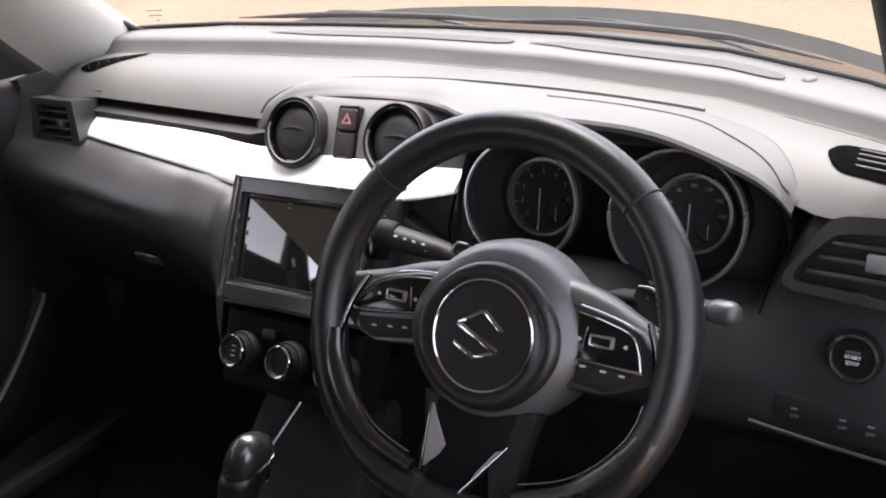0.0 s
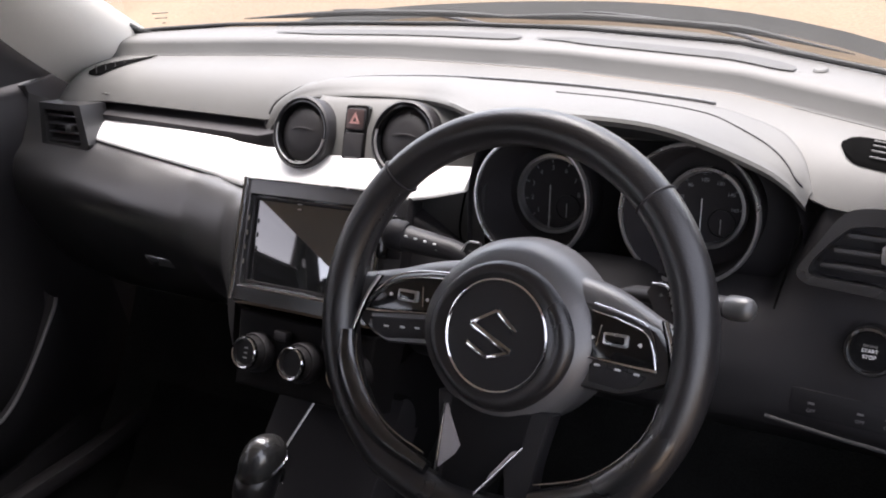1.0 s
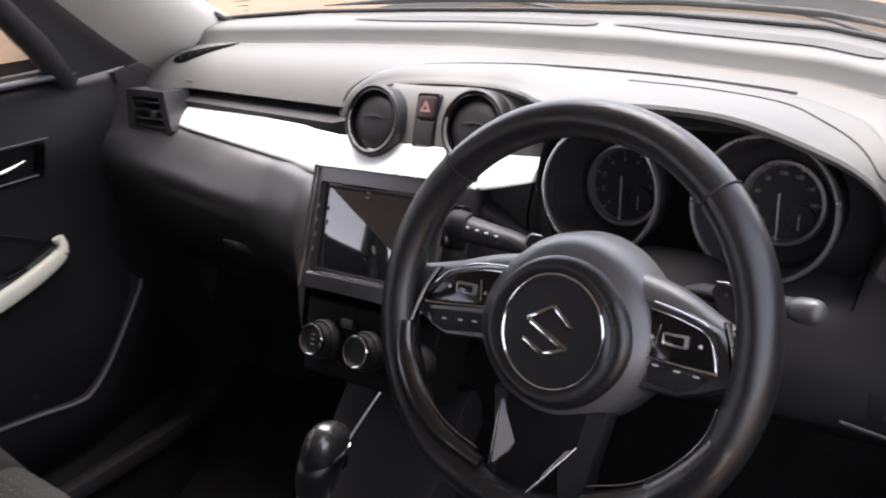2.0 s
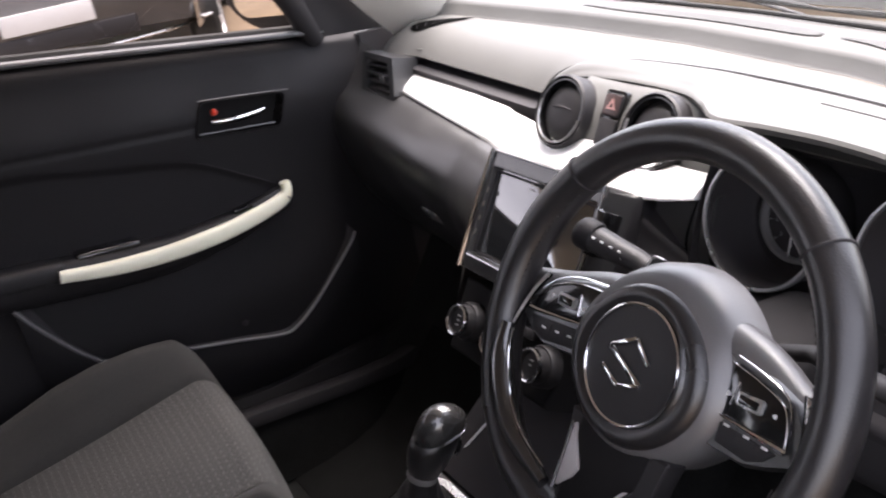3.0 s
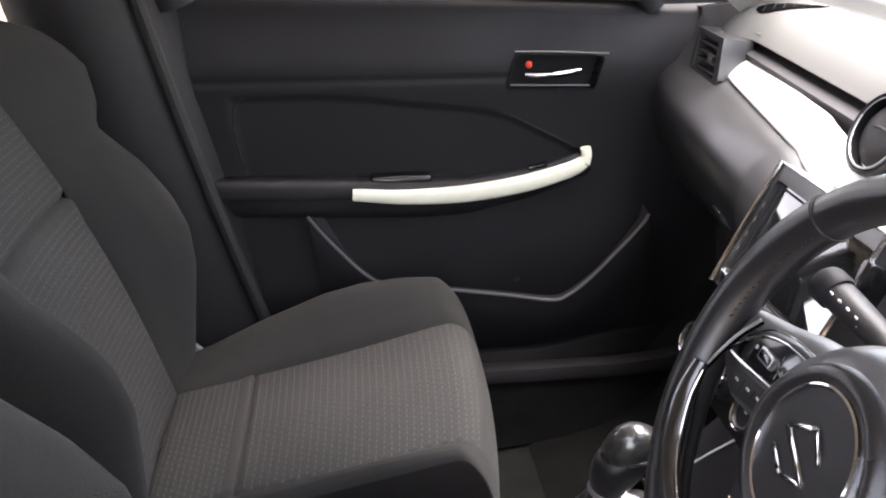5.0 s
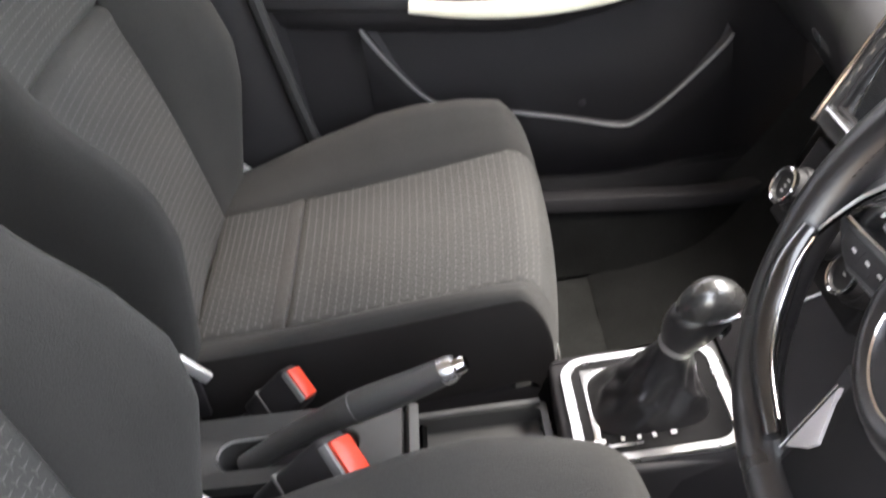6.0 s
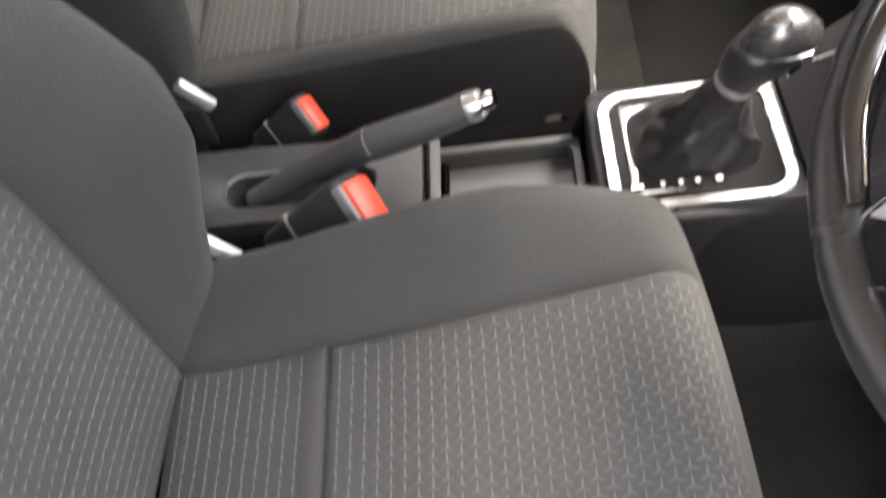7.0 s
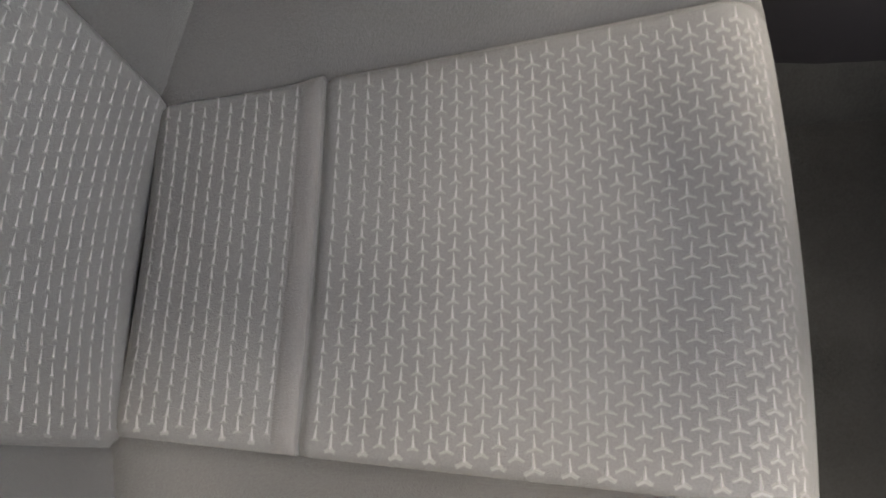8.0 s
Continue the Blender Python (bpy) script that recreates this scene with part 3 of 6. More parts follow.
def hood():
    edge = smooth_line([(-0.205, 0.356, 0.804), (-0.165, 0.352, 0.838), (-0.115, 0.352, 0.862), (-0.02, 0.351, 0.870), (0.08, 0.347, 0.870), (0.15, 0.306, 0.880), (0.21, 0.262, 0.888), (0.28, 0.253, 0.894), (0.36, 0.25, 0.895), (0.43, 0.25, 0.886), (0.505, 0.252, 0.857), (0.535, 0.253, 0.838), (0.552, 0.2545, 0.818)], 90)
    crease = smooth_line([(-0.212, 0.362, 0.812), (-0.185, 0.372, 0.846), (-0.125, 0.384, 0.868), (-0.055, 0.408, 0.873), (0.06, 0.420, 0.873), (0.13, 0.420, 0.872), (0.20, 0.416, 0.871), (0.28, 0.408, 0.869), (0.36, 0.395, 0.868), (0.44, 0.375, 0.867), (0.505, 0.338, 0.866), (0.540, 0.296, 0.85), (0.556, 0.262, 0.82)], 90)
    rows = []
    for k, (e, c) in enumerate(zip(edge, crease)):
        rise = ip(c.x, [(-0.2, 0.005), (-0.1, 0.011), (0.1, 0.011), (0.2, 0.007), (0.36, 0.004), (0.57, 0.002)])
        if c.x > -0.12:
            c.z = pad_z(c.x, c.y) + 0.0012
        row = [c + Vector((0, 0.012, -0.014)), c + Vector((0, 0.001, -0.002))]
        for u in (0.04, 0.12, 0.25, 0.4, 0.55, 0.7, 0.82, 0.92):
            p = c.lerp(e, u)
            p.z += rise * math.sin(math.pi * min(1, u * 1.02)) ** 0.7
            row.append(p)
        row += [e + Vector((0, 0.001, 0.003)), e + Vector((0, -0.002, 0.0)), e + Vector((0, 0.0, -0.006)), e + Vector((-0.006 * (1 if e.x > 0.3 else -1) * (abs(e.x - 0.36) > 0.1), 0.02, -0.011))]
        rows.append(row)
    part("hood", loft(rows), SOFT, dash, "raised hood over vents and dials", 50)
    part("hood_crease", tube([c + Vector((0, 0.0, 0.0026)) for c in crease if c.x < 0.44], 0.0019, 6), GRIP, dash, "soft crease round the hood")
    # fine seam over the dials, running down to the end of the hood
    path = [(0.24, 0.360), (0.30, 0.352), (0.36, 0.347), (0.45, 0.328), (0.525, 0.290), (0.553, 0.262)]
    seam = []
    for e, c, row in zip(edge, crease, rows):
        if 0.255 < e.x < 0.55:
            flat = row[1:11]
            yt = ip(min(e.x + 0.012, 0.553), path)
            q = min(range(len(flat) - 1), key=lambda n: abs((flat[n].y + flat[n + 1].y) / 2 - yt))
            w = max(0.0, min(1.0, (flat[q].y - yt) / max(1e-5, flat[q].y - flat[q + 1].y)))
            seam.append(flat[q].lerp(flat[q + 1], w) + Vector((0, 0, 0.0004)))
    part("seam", tube(smooth_line(seam[::3], 60), 0.0009, 6), DARK, dash, "fine seam on the hood")


hood()


def strip():
    top = [(-0.578, 0.812), (-0.568, 0.820), (-0.55, 0.823), (-0.24, 0.809), (-0.15, 0.816), (0.14, 0.818), (0.17, 0.820), (0.190, 0.821)]
    bot = [(-0.578, 0.80), (-0.568, 0.790), (-0.55, 0.786), (-0.24, 0.752), (-0.1, 0.758), (0.03, 0.762), (0.07, 0.766), (0.10, 0.772), (0.14, 0.780), (0.17, 0.788), (0.20, 0.797)]
    yy = [(-0.58, 0.335), (-0.26, 0.314), (-0.16, 0.284), (0.0, 0.272), (0.19, 0.268)]
    rows = []
    for k in range(70):
        x = -0.578 + 0.762 * k / 69
        t, b, y = ip(x, top), ip(x, bot), ip(x, yy)
        r = []
        for u in (0, 0.06, 0.15, 0.35, 0.6, 0.8, 0.92, 0.98, 1):
            k2 = min(1.0, (t - b) / 0.04)
            bulge = 0.006 * k2 * math.sin(math.pi * u) ** 0.5
            edge = 0.008 * k2
            r.append((x, y + 0.044 * k2 * (0.5 - u) - bulge * 0.6, t - edge + (b - t + 2 * edge) * u + bulge * 0.7))
        rows.append(r)
    part("trim_strip", thicken(loft(rows), 0.006), SATIN, dash, "satin white decor strip")


strip()


def lower_passenger():
    key = [
        (-0.70, [(0.33, 0.86), (0.31, 0.82), (0.285, 0.792), (0.26, 0.775), (0.245, 0.745), (0.245, 0.70), (0.265, 0.62), (0.31, 0.54), (0.38, 0.46)]),
        (-0.58, [(0.36, 0.812), (0.322, 0.796), (0.297, 0.788), (0.26, 0.768), (0.238, 0.745), (0.238, 0.70), (0.262, 0.62), (0.31, 0.54), (0.38, 0.46)]),
        (-0.42, [(0.35, 0.795), (0.310, 0.779), (0.285, 0.770), (0.25, 0.752), (0.228, 0.728), (0.228, 0.68), (0.258, 0.60), (0.30, 0.53), (0.38, 0.46)]),
        (-0.30, [(0.34, 0.783), (0.301, 0.766), (0.276, 0.757), (0.25, 0.735), (0.232, 0.708), (0.228, 0.66), (0.255, 0.59), (0.30, 0.53), (0.38, 0.46)]),
        (-0.20, [(0.33, 0.776), (0.290, 0.759), (0.263, 0.758), (0.235, 0.740), (0.212, 0.705), (0.20, 0.65), (0.22, 0.58), (0.28, 0.53), (0.38, 0.46)]),
        (-0.14, [(0.32, 0.772), (0.282, 0.758), (0.25, 0.758), (0.215, 0.765), (0.185, 0.735), (0.15, 0.67), (0.14, 0.60), (0.22, 0.53), (0.38, 0.46)]),
        (-0.106, [(0.31, 0.772), (0.278, 0.760), (0.245, 0.764), (0.212, 0.790), (0.17, 0.742), (0.13, 0.675), (0.105, 0.60), (0.17, 0.53), (0.36, 0.46)]),
    ]
    rows = []
    for k in range(64):
        x = -0.70 + 0.594 * k / 63
        rows.append([(x, ip(x, [(a, p[i][0]) for a, p in key]), ip(x, [(a, p[i][1]) for a, p in key])) for i in range(9)])
    fine = []
    for r in rows:
        fine.append(smooth_line(r, 40))
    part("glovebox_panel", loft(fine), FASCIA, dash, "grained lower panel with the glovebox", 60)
    part("glovebox_latch", placed(box(0.060, 0.022, 0.012, bevel=0.003), axes((-0.385, 0.246, 0.632), (1, -0.02, 0.02), (0, -0.35, 0.93))), SILVER, dash, "small silver glovebox latch")


lower_passenger()


def side_vent(x, y, z, w, h, label, sx=1):
    v = part("side_vent", frame_ring([(a * w, b * h) for a, b in ((-0.46, 0.5), (0.40, 0.5), (0.5, -0.30), (0.42, -0.5), (-0.5, -0.42))], [(a * w, b * h) for a, b in ((-0.36, 0.36), (0.26, 0.36), (0.34, -0.28), (0.28, -0.36), (-0.38, -0.30))], 0.05, 0.003, True), FASCIA, dash, label)
    v.matrix_local = axes((x, y, z), (1, 0.0, -0.05), (0, 0.25, 0.97))
    for k in range(4):
        part("slat", box(w * 0.66, 0.0035, 0.018, (-0.01 * w, (0.25 - 0.17 * k) * h, -0.011), 0.001), FASCIA, v)
    part("tab", box(w * 0.12, h * 0.15, 0.01, (0.012, 0.0, -0.004), 0.002), GRIP, v)
    return v


side_vent(-0.592, 0.298, 0.815, 0.115, 0.078, "air vent in a black surround at the dash end")

# demister grille in the dash corner
def corner_grille():
    def at(u, w):
        x, y = -0.600 + 0.090 * u - 0.6 * w, 0.384 + 0.072 * u + w
        return Vector((x, y, pad_z(x, y)))
    rows = []
    for k in range(19):
        u = k / 18
        w = 0.0125 * min(1.0, 5 * u + 0.25) * (1 - max(0.0, (u - 0.25) / 0.75) ** 1.6)
        rows.append([at(u, w) + Vector((0, 0, 0.0016)), at(u, w * 0.8) + Vector((0, 0, 0.0028)), at(u, -w * 0.8) + Vector((0, 0, 0.0028)), at(u, -w) + Vector((0, 0, 0.0016))])
    g = part("corner_grille", loft(rows), VOID, dash, "dark demister grille")
    for k in range(5):
        u = 0.08 + 0.14 * k
        w = 0.010 * (1 - max(0.0, (u - 0.25) / 0.75) ** 1.6)
        part("rib", tube([at(u, w) + Vector((0, 0, 0.0034)), at(u + 0.06, -w) + Vector((0, 0, 0.0026))], 0.0009, 6), SHROUD, g)


corner_grille()
# the airbag wording beside it, as a bar
part("wording_bar", box(0.022, 0.0022, 0.0006, (-0.548, 0.362, pad_z(-0.548, 0.362) + 0.0002), 0), SILVER_GREY, dash)

# closed dark carrier behind strip, vents and dials
rows = []
for k in range(40):
    x = -0.665 + 1.36 * k / 39
    zb, yb = ip(x, PAD_Z) - end_drop(x), ip(x, PAD_Y)
    rows.append([(x, yb + 0.03, zb - 0.004), (x, yb + 0.016, zb - 0.012), (x, 0.342, zb - 0.018), (x, 0.345, 0.78), (x, 0.36, 0.72), (x, 0.40, 0.55)])
part("carrier", loft(rows), DARK, dash, "dark dash carrier")

# ---- centre stack ----
STACK = axes((0.010, 0.200, 0.817), (1, 0, 0), (0, 0.53, 0.848))
VENT = axes((-0.0065, 0.308, 0.831), (1, 0, 0), (0, 0.50, 0.866))


def round_vent(x, label):
    v = part("round_vent", placed(lathe([(0.0445, -0.05), (0.0475, -0.02), (0.0478, 0.003), (0.0468, 0.0085), (0.0445, 0.0105), (0.0425, 0.006), (0.0415, -0.004)], 56), VENT @ Matrix.Translation((x, 0, 0.006))), PLASTIC, dash, label)
    part("chrome_ring", placed(lathe([(0.0425, 0.006), (0.0415, 0.0088), (0.0395, 0.0085), (0.0384, 0.004), (0.0384, -0.006)], 56), VENT @ Matrix.Translation((x, 0, 0.006))), GLOSS, v, "gloss black ring")
    # highlight on the ring's lower half, drawn as a silver arc
    part("ring_glint", placed(tube([(0.0404 * math.cos(a), 0.0404 * math.sin(a), 0.0085) for a in np.linspace(radians(165), radians(350), 40)], 0.0016, 8), VENT @ Matrix.Translation((x, 0, 0.006))), SILVER, v, "silver arc for the ring's lower highlight")
    part("flap", placed(lathe([(0.0, 0.004), (0.02, 0.003), (0.032, 0.0), (0.0384, -0.006)], 48), VENT @ Matrix.Translation((x, 0, 0.0085))), PLASTIC, v)
    pts = [(-0.037 + 0.074 * k / 20, 0.009 * math.sin(math.pi * k / 20) - 0.003, 0.0190 - 0.0105 * ((k - 10) / 10) ** 2) for k in range(21)]
    part("slit", placed(tube(pts, 0.0014, 6), VENT @ Matrix.Translation((x, 0, -0.006))), DARK, v)


round_vent(-0.077, "round air vent with a gloss ring")
round_vent(0.085, "round air vent with a gloss ring")

# bridge that carries the vents, in the pad's lifted grey, and the hazard panel
rows = []
for k in range(50):
    x = -0.126 + 0.314 * k / 49
    f = min(1, 7 * min(k, 49 - k) / 49)
    rows.append([Vector((x, 0.365, 0.871 - 0.05 * (1 - f))), Vector((x, 0.351, 0.868 - 0.05 * (1 - f))), Vector((x, 0.337, 0.864 - 0.04 * (1 - f))), Vector((x, 0.313, 0.839 - 0.02 * (1 - f))), Vector((x, 0.291, 0.800)), Vector((x, 0.315, 0.785))])
part("vent_bridge", loft(rows), SOFT, dash, "soft panel between the vents in the pad's lifted grey", 60)
HAZM = VENT @ Matrix.Translation((0.0015, 0.002, -0.005))
hz = part("hazard_panel", placed(plate(round_rect(0.036, 0.075, 0.005, skew=0.0), 0.02), HAZM @ Matrix.Translation((0.0, 0.001, 0.006))), GLOSS, dash, "black switch panel")
part("hazard_button", placed(plate(round_rect(0.030, 0.028, 0.004), 0.006), HAZM @ Matrix.Translation((0.0, 0.020, 0.0085))), PLASTIC, hz)
tri_o = [(0.0095 * math.cos(radians(a)), 0.0095 * math.sin(radians(a))) for a in (90, 210, 330)]
tri_i = [(0.0045 * math.cos(radians(a)), 0.0045 * math.sin(radians(a))) for a in (90, 210, 330)]
part("hazard_triangle", placed(frame_ring(tri_o, tri_i, 0.001, 0.0002), HAZM @ Matrix.Translation((0.0, 0.019, 0.0098))), HAZ_T, hz, "red warning triangle")
part("hazard_lens", placed(plate(round_rect(0.027, 0.025, 0.003), 0.003, 0.0006), HAZM @ Matrix.Translation((0.0, 0.020, 0.0090))), HAZ, hz, "dull red lens")
part("seat_light_panel", placed(plate(round_rect(0.030, 0.036, 0.003), 0.004), HAZM @ Matrix.Translation((0.0, -0.015, 0.0085))), PLASTIC, hz)
part("wording_bar", placed(box(0.018, 0.0025, 0.0006, (0, 0, 0), 0), HAZM @ Matrix.Translation((0.0, -0.029, 0.0090))), SILVER_GREY, hz)


def head_unit():
    ru = thing("head_unit", STACK, "black touchscreen radio in a gloss surround greyed for sky sheen, with chrome edges", "car radio")
    out = round_rect(0.214, 0.152, 0.006)
    part("surround", placed(frame_ring(out, round_rect(0.196, 0.112, 0.003), 0.045, 0.002, False, 0.012), Matrix.Translation((0, -0.076, 0.0))), SURROUND, ru, "gloss surround greyed for the sky it reflects")
    part("display", placed(plate(round_rect(0.200, 0.116, 0.003), 0.004), Matrix.Translation((0, -0.076, -0.0075))), SCREEN, ru, "dark glass display")
    part("inner_edge", placed(frame_ring(round_rect(0.188, 0.106, 0.003), round_rect(0.183, 0.101, 0.002), 0.002, 0.0004), Matrix.Translation((0, -0.076, -0.0045))), DARK, ru)
    for sx in (-1, 1):
        part("chrome_side", tube([(sx * 0.1065, 0.0 - 0.152 * k / 10, 0.0020 + 0.001 * math.sin(math.pi * k / 10)) for k in range(11)], 0.0030, 8), CHROME, ru, "chrome edge")
    part("flank_panel", placed(plate([(-0.122, -0.004), (-0.1085, 0.0), (-0.1085, -0.152), (-0.116, -0.156)], 0.03, 0.004, 2), Matrix.Translation((0, 0, -0.008))), SILVER, ru, "satin silver flank")
    part("chrome_foot", tube([(-0.098 + 0.196 * k / 10, -0.1345, 0.0018) for k in range(11)], 0.0013, 8), CHROME, ru, "chrome line")
    part("top_edge", tube([(-0.104 + 0.208 * k / 10, -0.001, 0.0005) for k in range(11)], 0.0012, 8), SILVER, ru)
    for dx in (-0.002, 0.0):
        part("icon_bar", box(0.006, 0.0014, 0.0004, (-0.022, -0.026 - 0.006 * (dx == 0.0), -0.0055), 0), PRINT, ru)
    for k in range(4):
        part("side_icon", box(0.003, 0.006, 0.0004, (-0.0955, -0.05 - 0.018 * k, 0.0004), 0), BAR_DARK, ru)
    # folding black clip on the driver's side, behind a bright bar
    part("side_clip", box(0.016, 0.050, 0.030, (0.121, -0.050, 0.002), 0.004), GLOSS, ru, "black clip")
    part("clip_bar", tube([(0.111, -0.012, 0.008), (0.111, -0.060, 0.008)], 0.0016, 8), CHROME, ru, "bright bar")
    # dark housing behind it
    part("housing", box(0.206, 0.15, 0.08, (0, -0.076, -0.055), 0.004), PLASTIC, ru)


head_unit()

# climate panel with three ringed dials
cp = part("climate_panel", placed(plate([(-0.108, 0.048), (0.108, 0.048), (0.100, -0.045), (-0.100, -0.045)], 0.06, 0.006, 3), STACK @ Matrix.Translation((0, -0.213, -0.016))), SHROUD, dash, "black climate control panel")


def climate_dial(x, label, marks):
    m = STACK @ Matrix.Translation((x, -0.212, -0.016))
    d = part("climate_dial", placed(lathe([(0.0245, 0.0), (0.0245, 0.012), (0.0225, 0.016), (0.0205, 0.016), (0.0195, 0.028), (0.0185, 0.030), (0.016, 0.030), (0.0145, 0.026), (0.0, 0.0265)], 44), m), PLASTIC, cp, label)
    part("dial_ring", placed(lathe([(0.0198, 0.026), (0.0196, 0.0305), (0.0182, 0.0318), (0.0166, 0.0312), (0.0160, 0.028)], 44), m), CHROME, d, "chrome ring")
    for k in range(marks):
        part("icon_bar", placed(box(0.006 - 0.001 * (k % 2), 0.0016, 0.0004, (0.0, 0.006 - 0.006 * k, 0.0269), 0), m), PRINT, d)


climate_dial(-0.062, "climate dial with a chrome ring", 3)
climate_dial(0.012, "climate dial with a chrome ring", 0)
climate_dial(0.086, "climate dial with a chrome ring", 2)
part("button_row", placed(box(0.02, 0.012, 0.012, (0.0, 0.0, 0.0), 0.002), STACK @ Matrix.Translation((-0.025, -0.186, -0.010))), PLASTIC, cp)
part("button_row", placed(box(0.02, 0.012, 0.012, (0.0, 0.0, 0.0), 0.002), STACK @ Matrix.Translation((0.049, -0.186, -0.010))), PLASTIC, cp)
# lower stack down to the console
rows = []
for k in range(20):
    w = k / 19
    p = Vector((0, 0.205, 0.806)) + Vector((0, 0.53, 0.848)) * (-0.245)
    y = p.y + 0.02 + (0.03 - p.y) * w + 0.105 * math.sin(math.pi * w)
    z = p.z + (0.42 - p.z) * w
    rows.append([(-0.10 + 0.01 * w, y + 0.12, z), (-0.098 + 0.01 * w, y + 0.01, z), (-0.09 + 0.01 * w, y, z), (0.0, y - 0.004, z), (0.095 - 0.01 * w, y, z), (0.104 - 0.01 * w, y + 0.01, z), (0.106 - 0.01 * w, y + 0.12, z)])
part("lower_fascia", loft(rows), SHROUD, dash, "dark lower centre stack")


# grey fascia between the radio and the dials
rows = []
for k in range(16):
    x = 0.112 + 0.090 * k / 15
    zt = ip(x, [(0.10, 0.776), (0.14, 0.786), (0.17, 0.795), (0.21, 0.800)])
    rows.append(smooth_line([(x, 0.278, zt), (x, 0.268, zt - 0.004), (x, 0.258, zt - 0.030), (x, 0.250, zt - 0.060), (x, 0.256, zt - 0.085)], 14))
part("dial_fascia", loft(rows), GRIP, dash, "grey fascia beside the dials", 60)
part("fascia_seam", tube(smooth_line([(0.176, 0.266, 0.790), (0.172, 0.2585, 0.770), (0.169, 0.252, 0.748), (0.172, 0.249, 0.730)], 14), 0.0012, 6), VOID, dash, "dark joint")


# ---- instruments ----
CLUSTER = axes((0.362, 0.262, 0.793), (1, 0, 0), (0, 0.34, 0.94))


def cluster():
    cl = thing("instrument_cluster", CLUSTER, "instrument cluster with two chrome-ringed dials under the hood", "instrument cluster")
    part("backing", plate(round_rect(0.40, 0.15, 0.03), 0.01, 0.003), DARK, cl).location = (0, 0, -0.068)
    # dark tunnel round the dials
    arch_o = smooth_line([(-0.176, -0.07, 0), (-0.175, 0.02, 0), (-0.152, 0.068, 0), (-0.09, 0.089, 0), (0.0, 0.091, 0), (0.08, 0.082, 0), (0.15, 0.052, 0), (0.185, 0.005, 0), (0.192, -0.07, 0)], 50)
    part("tunnel", loft([[p + Vector((0, 0, z)) for p in arch_o] for z in (0.004, -0.02, -0.064)]), DARK, cl)
    part("lower_shroud", placed(plate(round_rect(0.27, 0.09, 0.02), 0.03, 0.008, 3), Matrix.Translation((-0.020, -0.105, 0.0)) @ Matrix.Rotation(radians(-50), 4, "X")), DARK, cl)
    for x, nm, r in ((-0.100, "dial", 0.068), (0.076, "dial", 0.070)):
        d = part("dial", lathe([(r + 0.001, -0.012), (r, 0.002), (r - 0.0035, 0.001), (r - 0.006, -0.058), (r - 0.010, -0.063), (0.0, -0.063)], 64, (x, 0, 0)), DARK, cl, "deep round dial")
        part("bezel_ring", lathe([(r + 0.0022, -0.002), (r + 0.0022, 0.002), (r + 0.001, 0.0042), (r - 0.0012, 0.0042), (r - 0.002, 0.001)], 64, (x, 0, 0)), SILVER, d, "satin chrome ring")
        ri = 0.0435 if x < 0 else 0.041
        part("inner_ring", lathe([(ri + 0.0030, -0.063), (ri + 0.0020, -0.055), (ri - 0.0014, -0.0545), (ri - 0.0036, -0.062)], 64, (x, 0, 0)), SILVER, d, "inner silver ring")
        part("needle", box(0.0013, 0.052, 0.0012, (x - 0.004, -0.016, -0.0575), 0.0003), PRINT, d, "white needle at rest")
        part("sub_needle", box(0.0008, 0.016, 0.001, (x + 0.017, -0.018, -0.0585), 0.0002), PRINT, d)
        part("sub_dial", lathe([(0.0150, -0.063), (0.0145, -0.0612), (0.0140, -0.063)], 40, (x + 0.017, -0.015, 0)), PLASTIC, d)
        for k in range(9):
            a = radians(258 - 258 * k / 8)
            part("tick", placed(box(0.0065, 0.0011, 0.0006, (0, 0, 0), 0), Matrix.Translation((x + 0.0385 * math.cos(a), 0.0385 * math.sin(a), -0.0624)) @ Matrix.Rotation(a, 4, "Z")), DIAL_PRINT, d)
        names = ("0", "1", "2", "3", "4", "5", "6", "7", "8") if x < 0 else ("0", "20", "40", "60", "80", "100", "120", "140", "160")
        for k, tx in enumerate(names):
            a = radians(258 - 258 * k / 8)
            letters(tx, 0.0078 if x < 0 else 0.0058, DIAL_PRINT, d, Matrix.Translation((x + 0.0295 * math.cos(a), 0.0295 * math.sin(a), -0.0626)), "numeral")
    for k in range(7):
        part("tell_tale", box(0.0014, 0.0014, 0.0004, (-0.02 + 0.012 * k, -0.062 + 0.004 * (k % 2), 0.004), 0), PRINT, cl)


cluster()


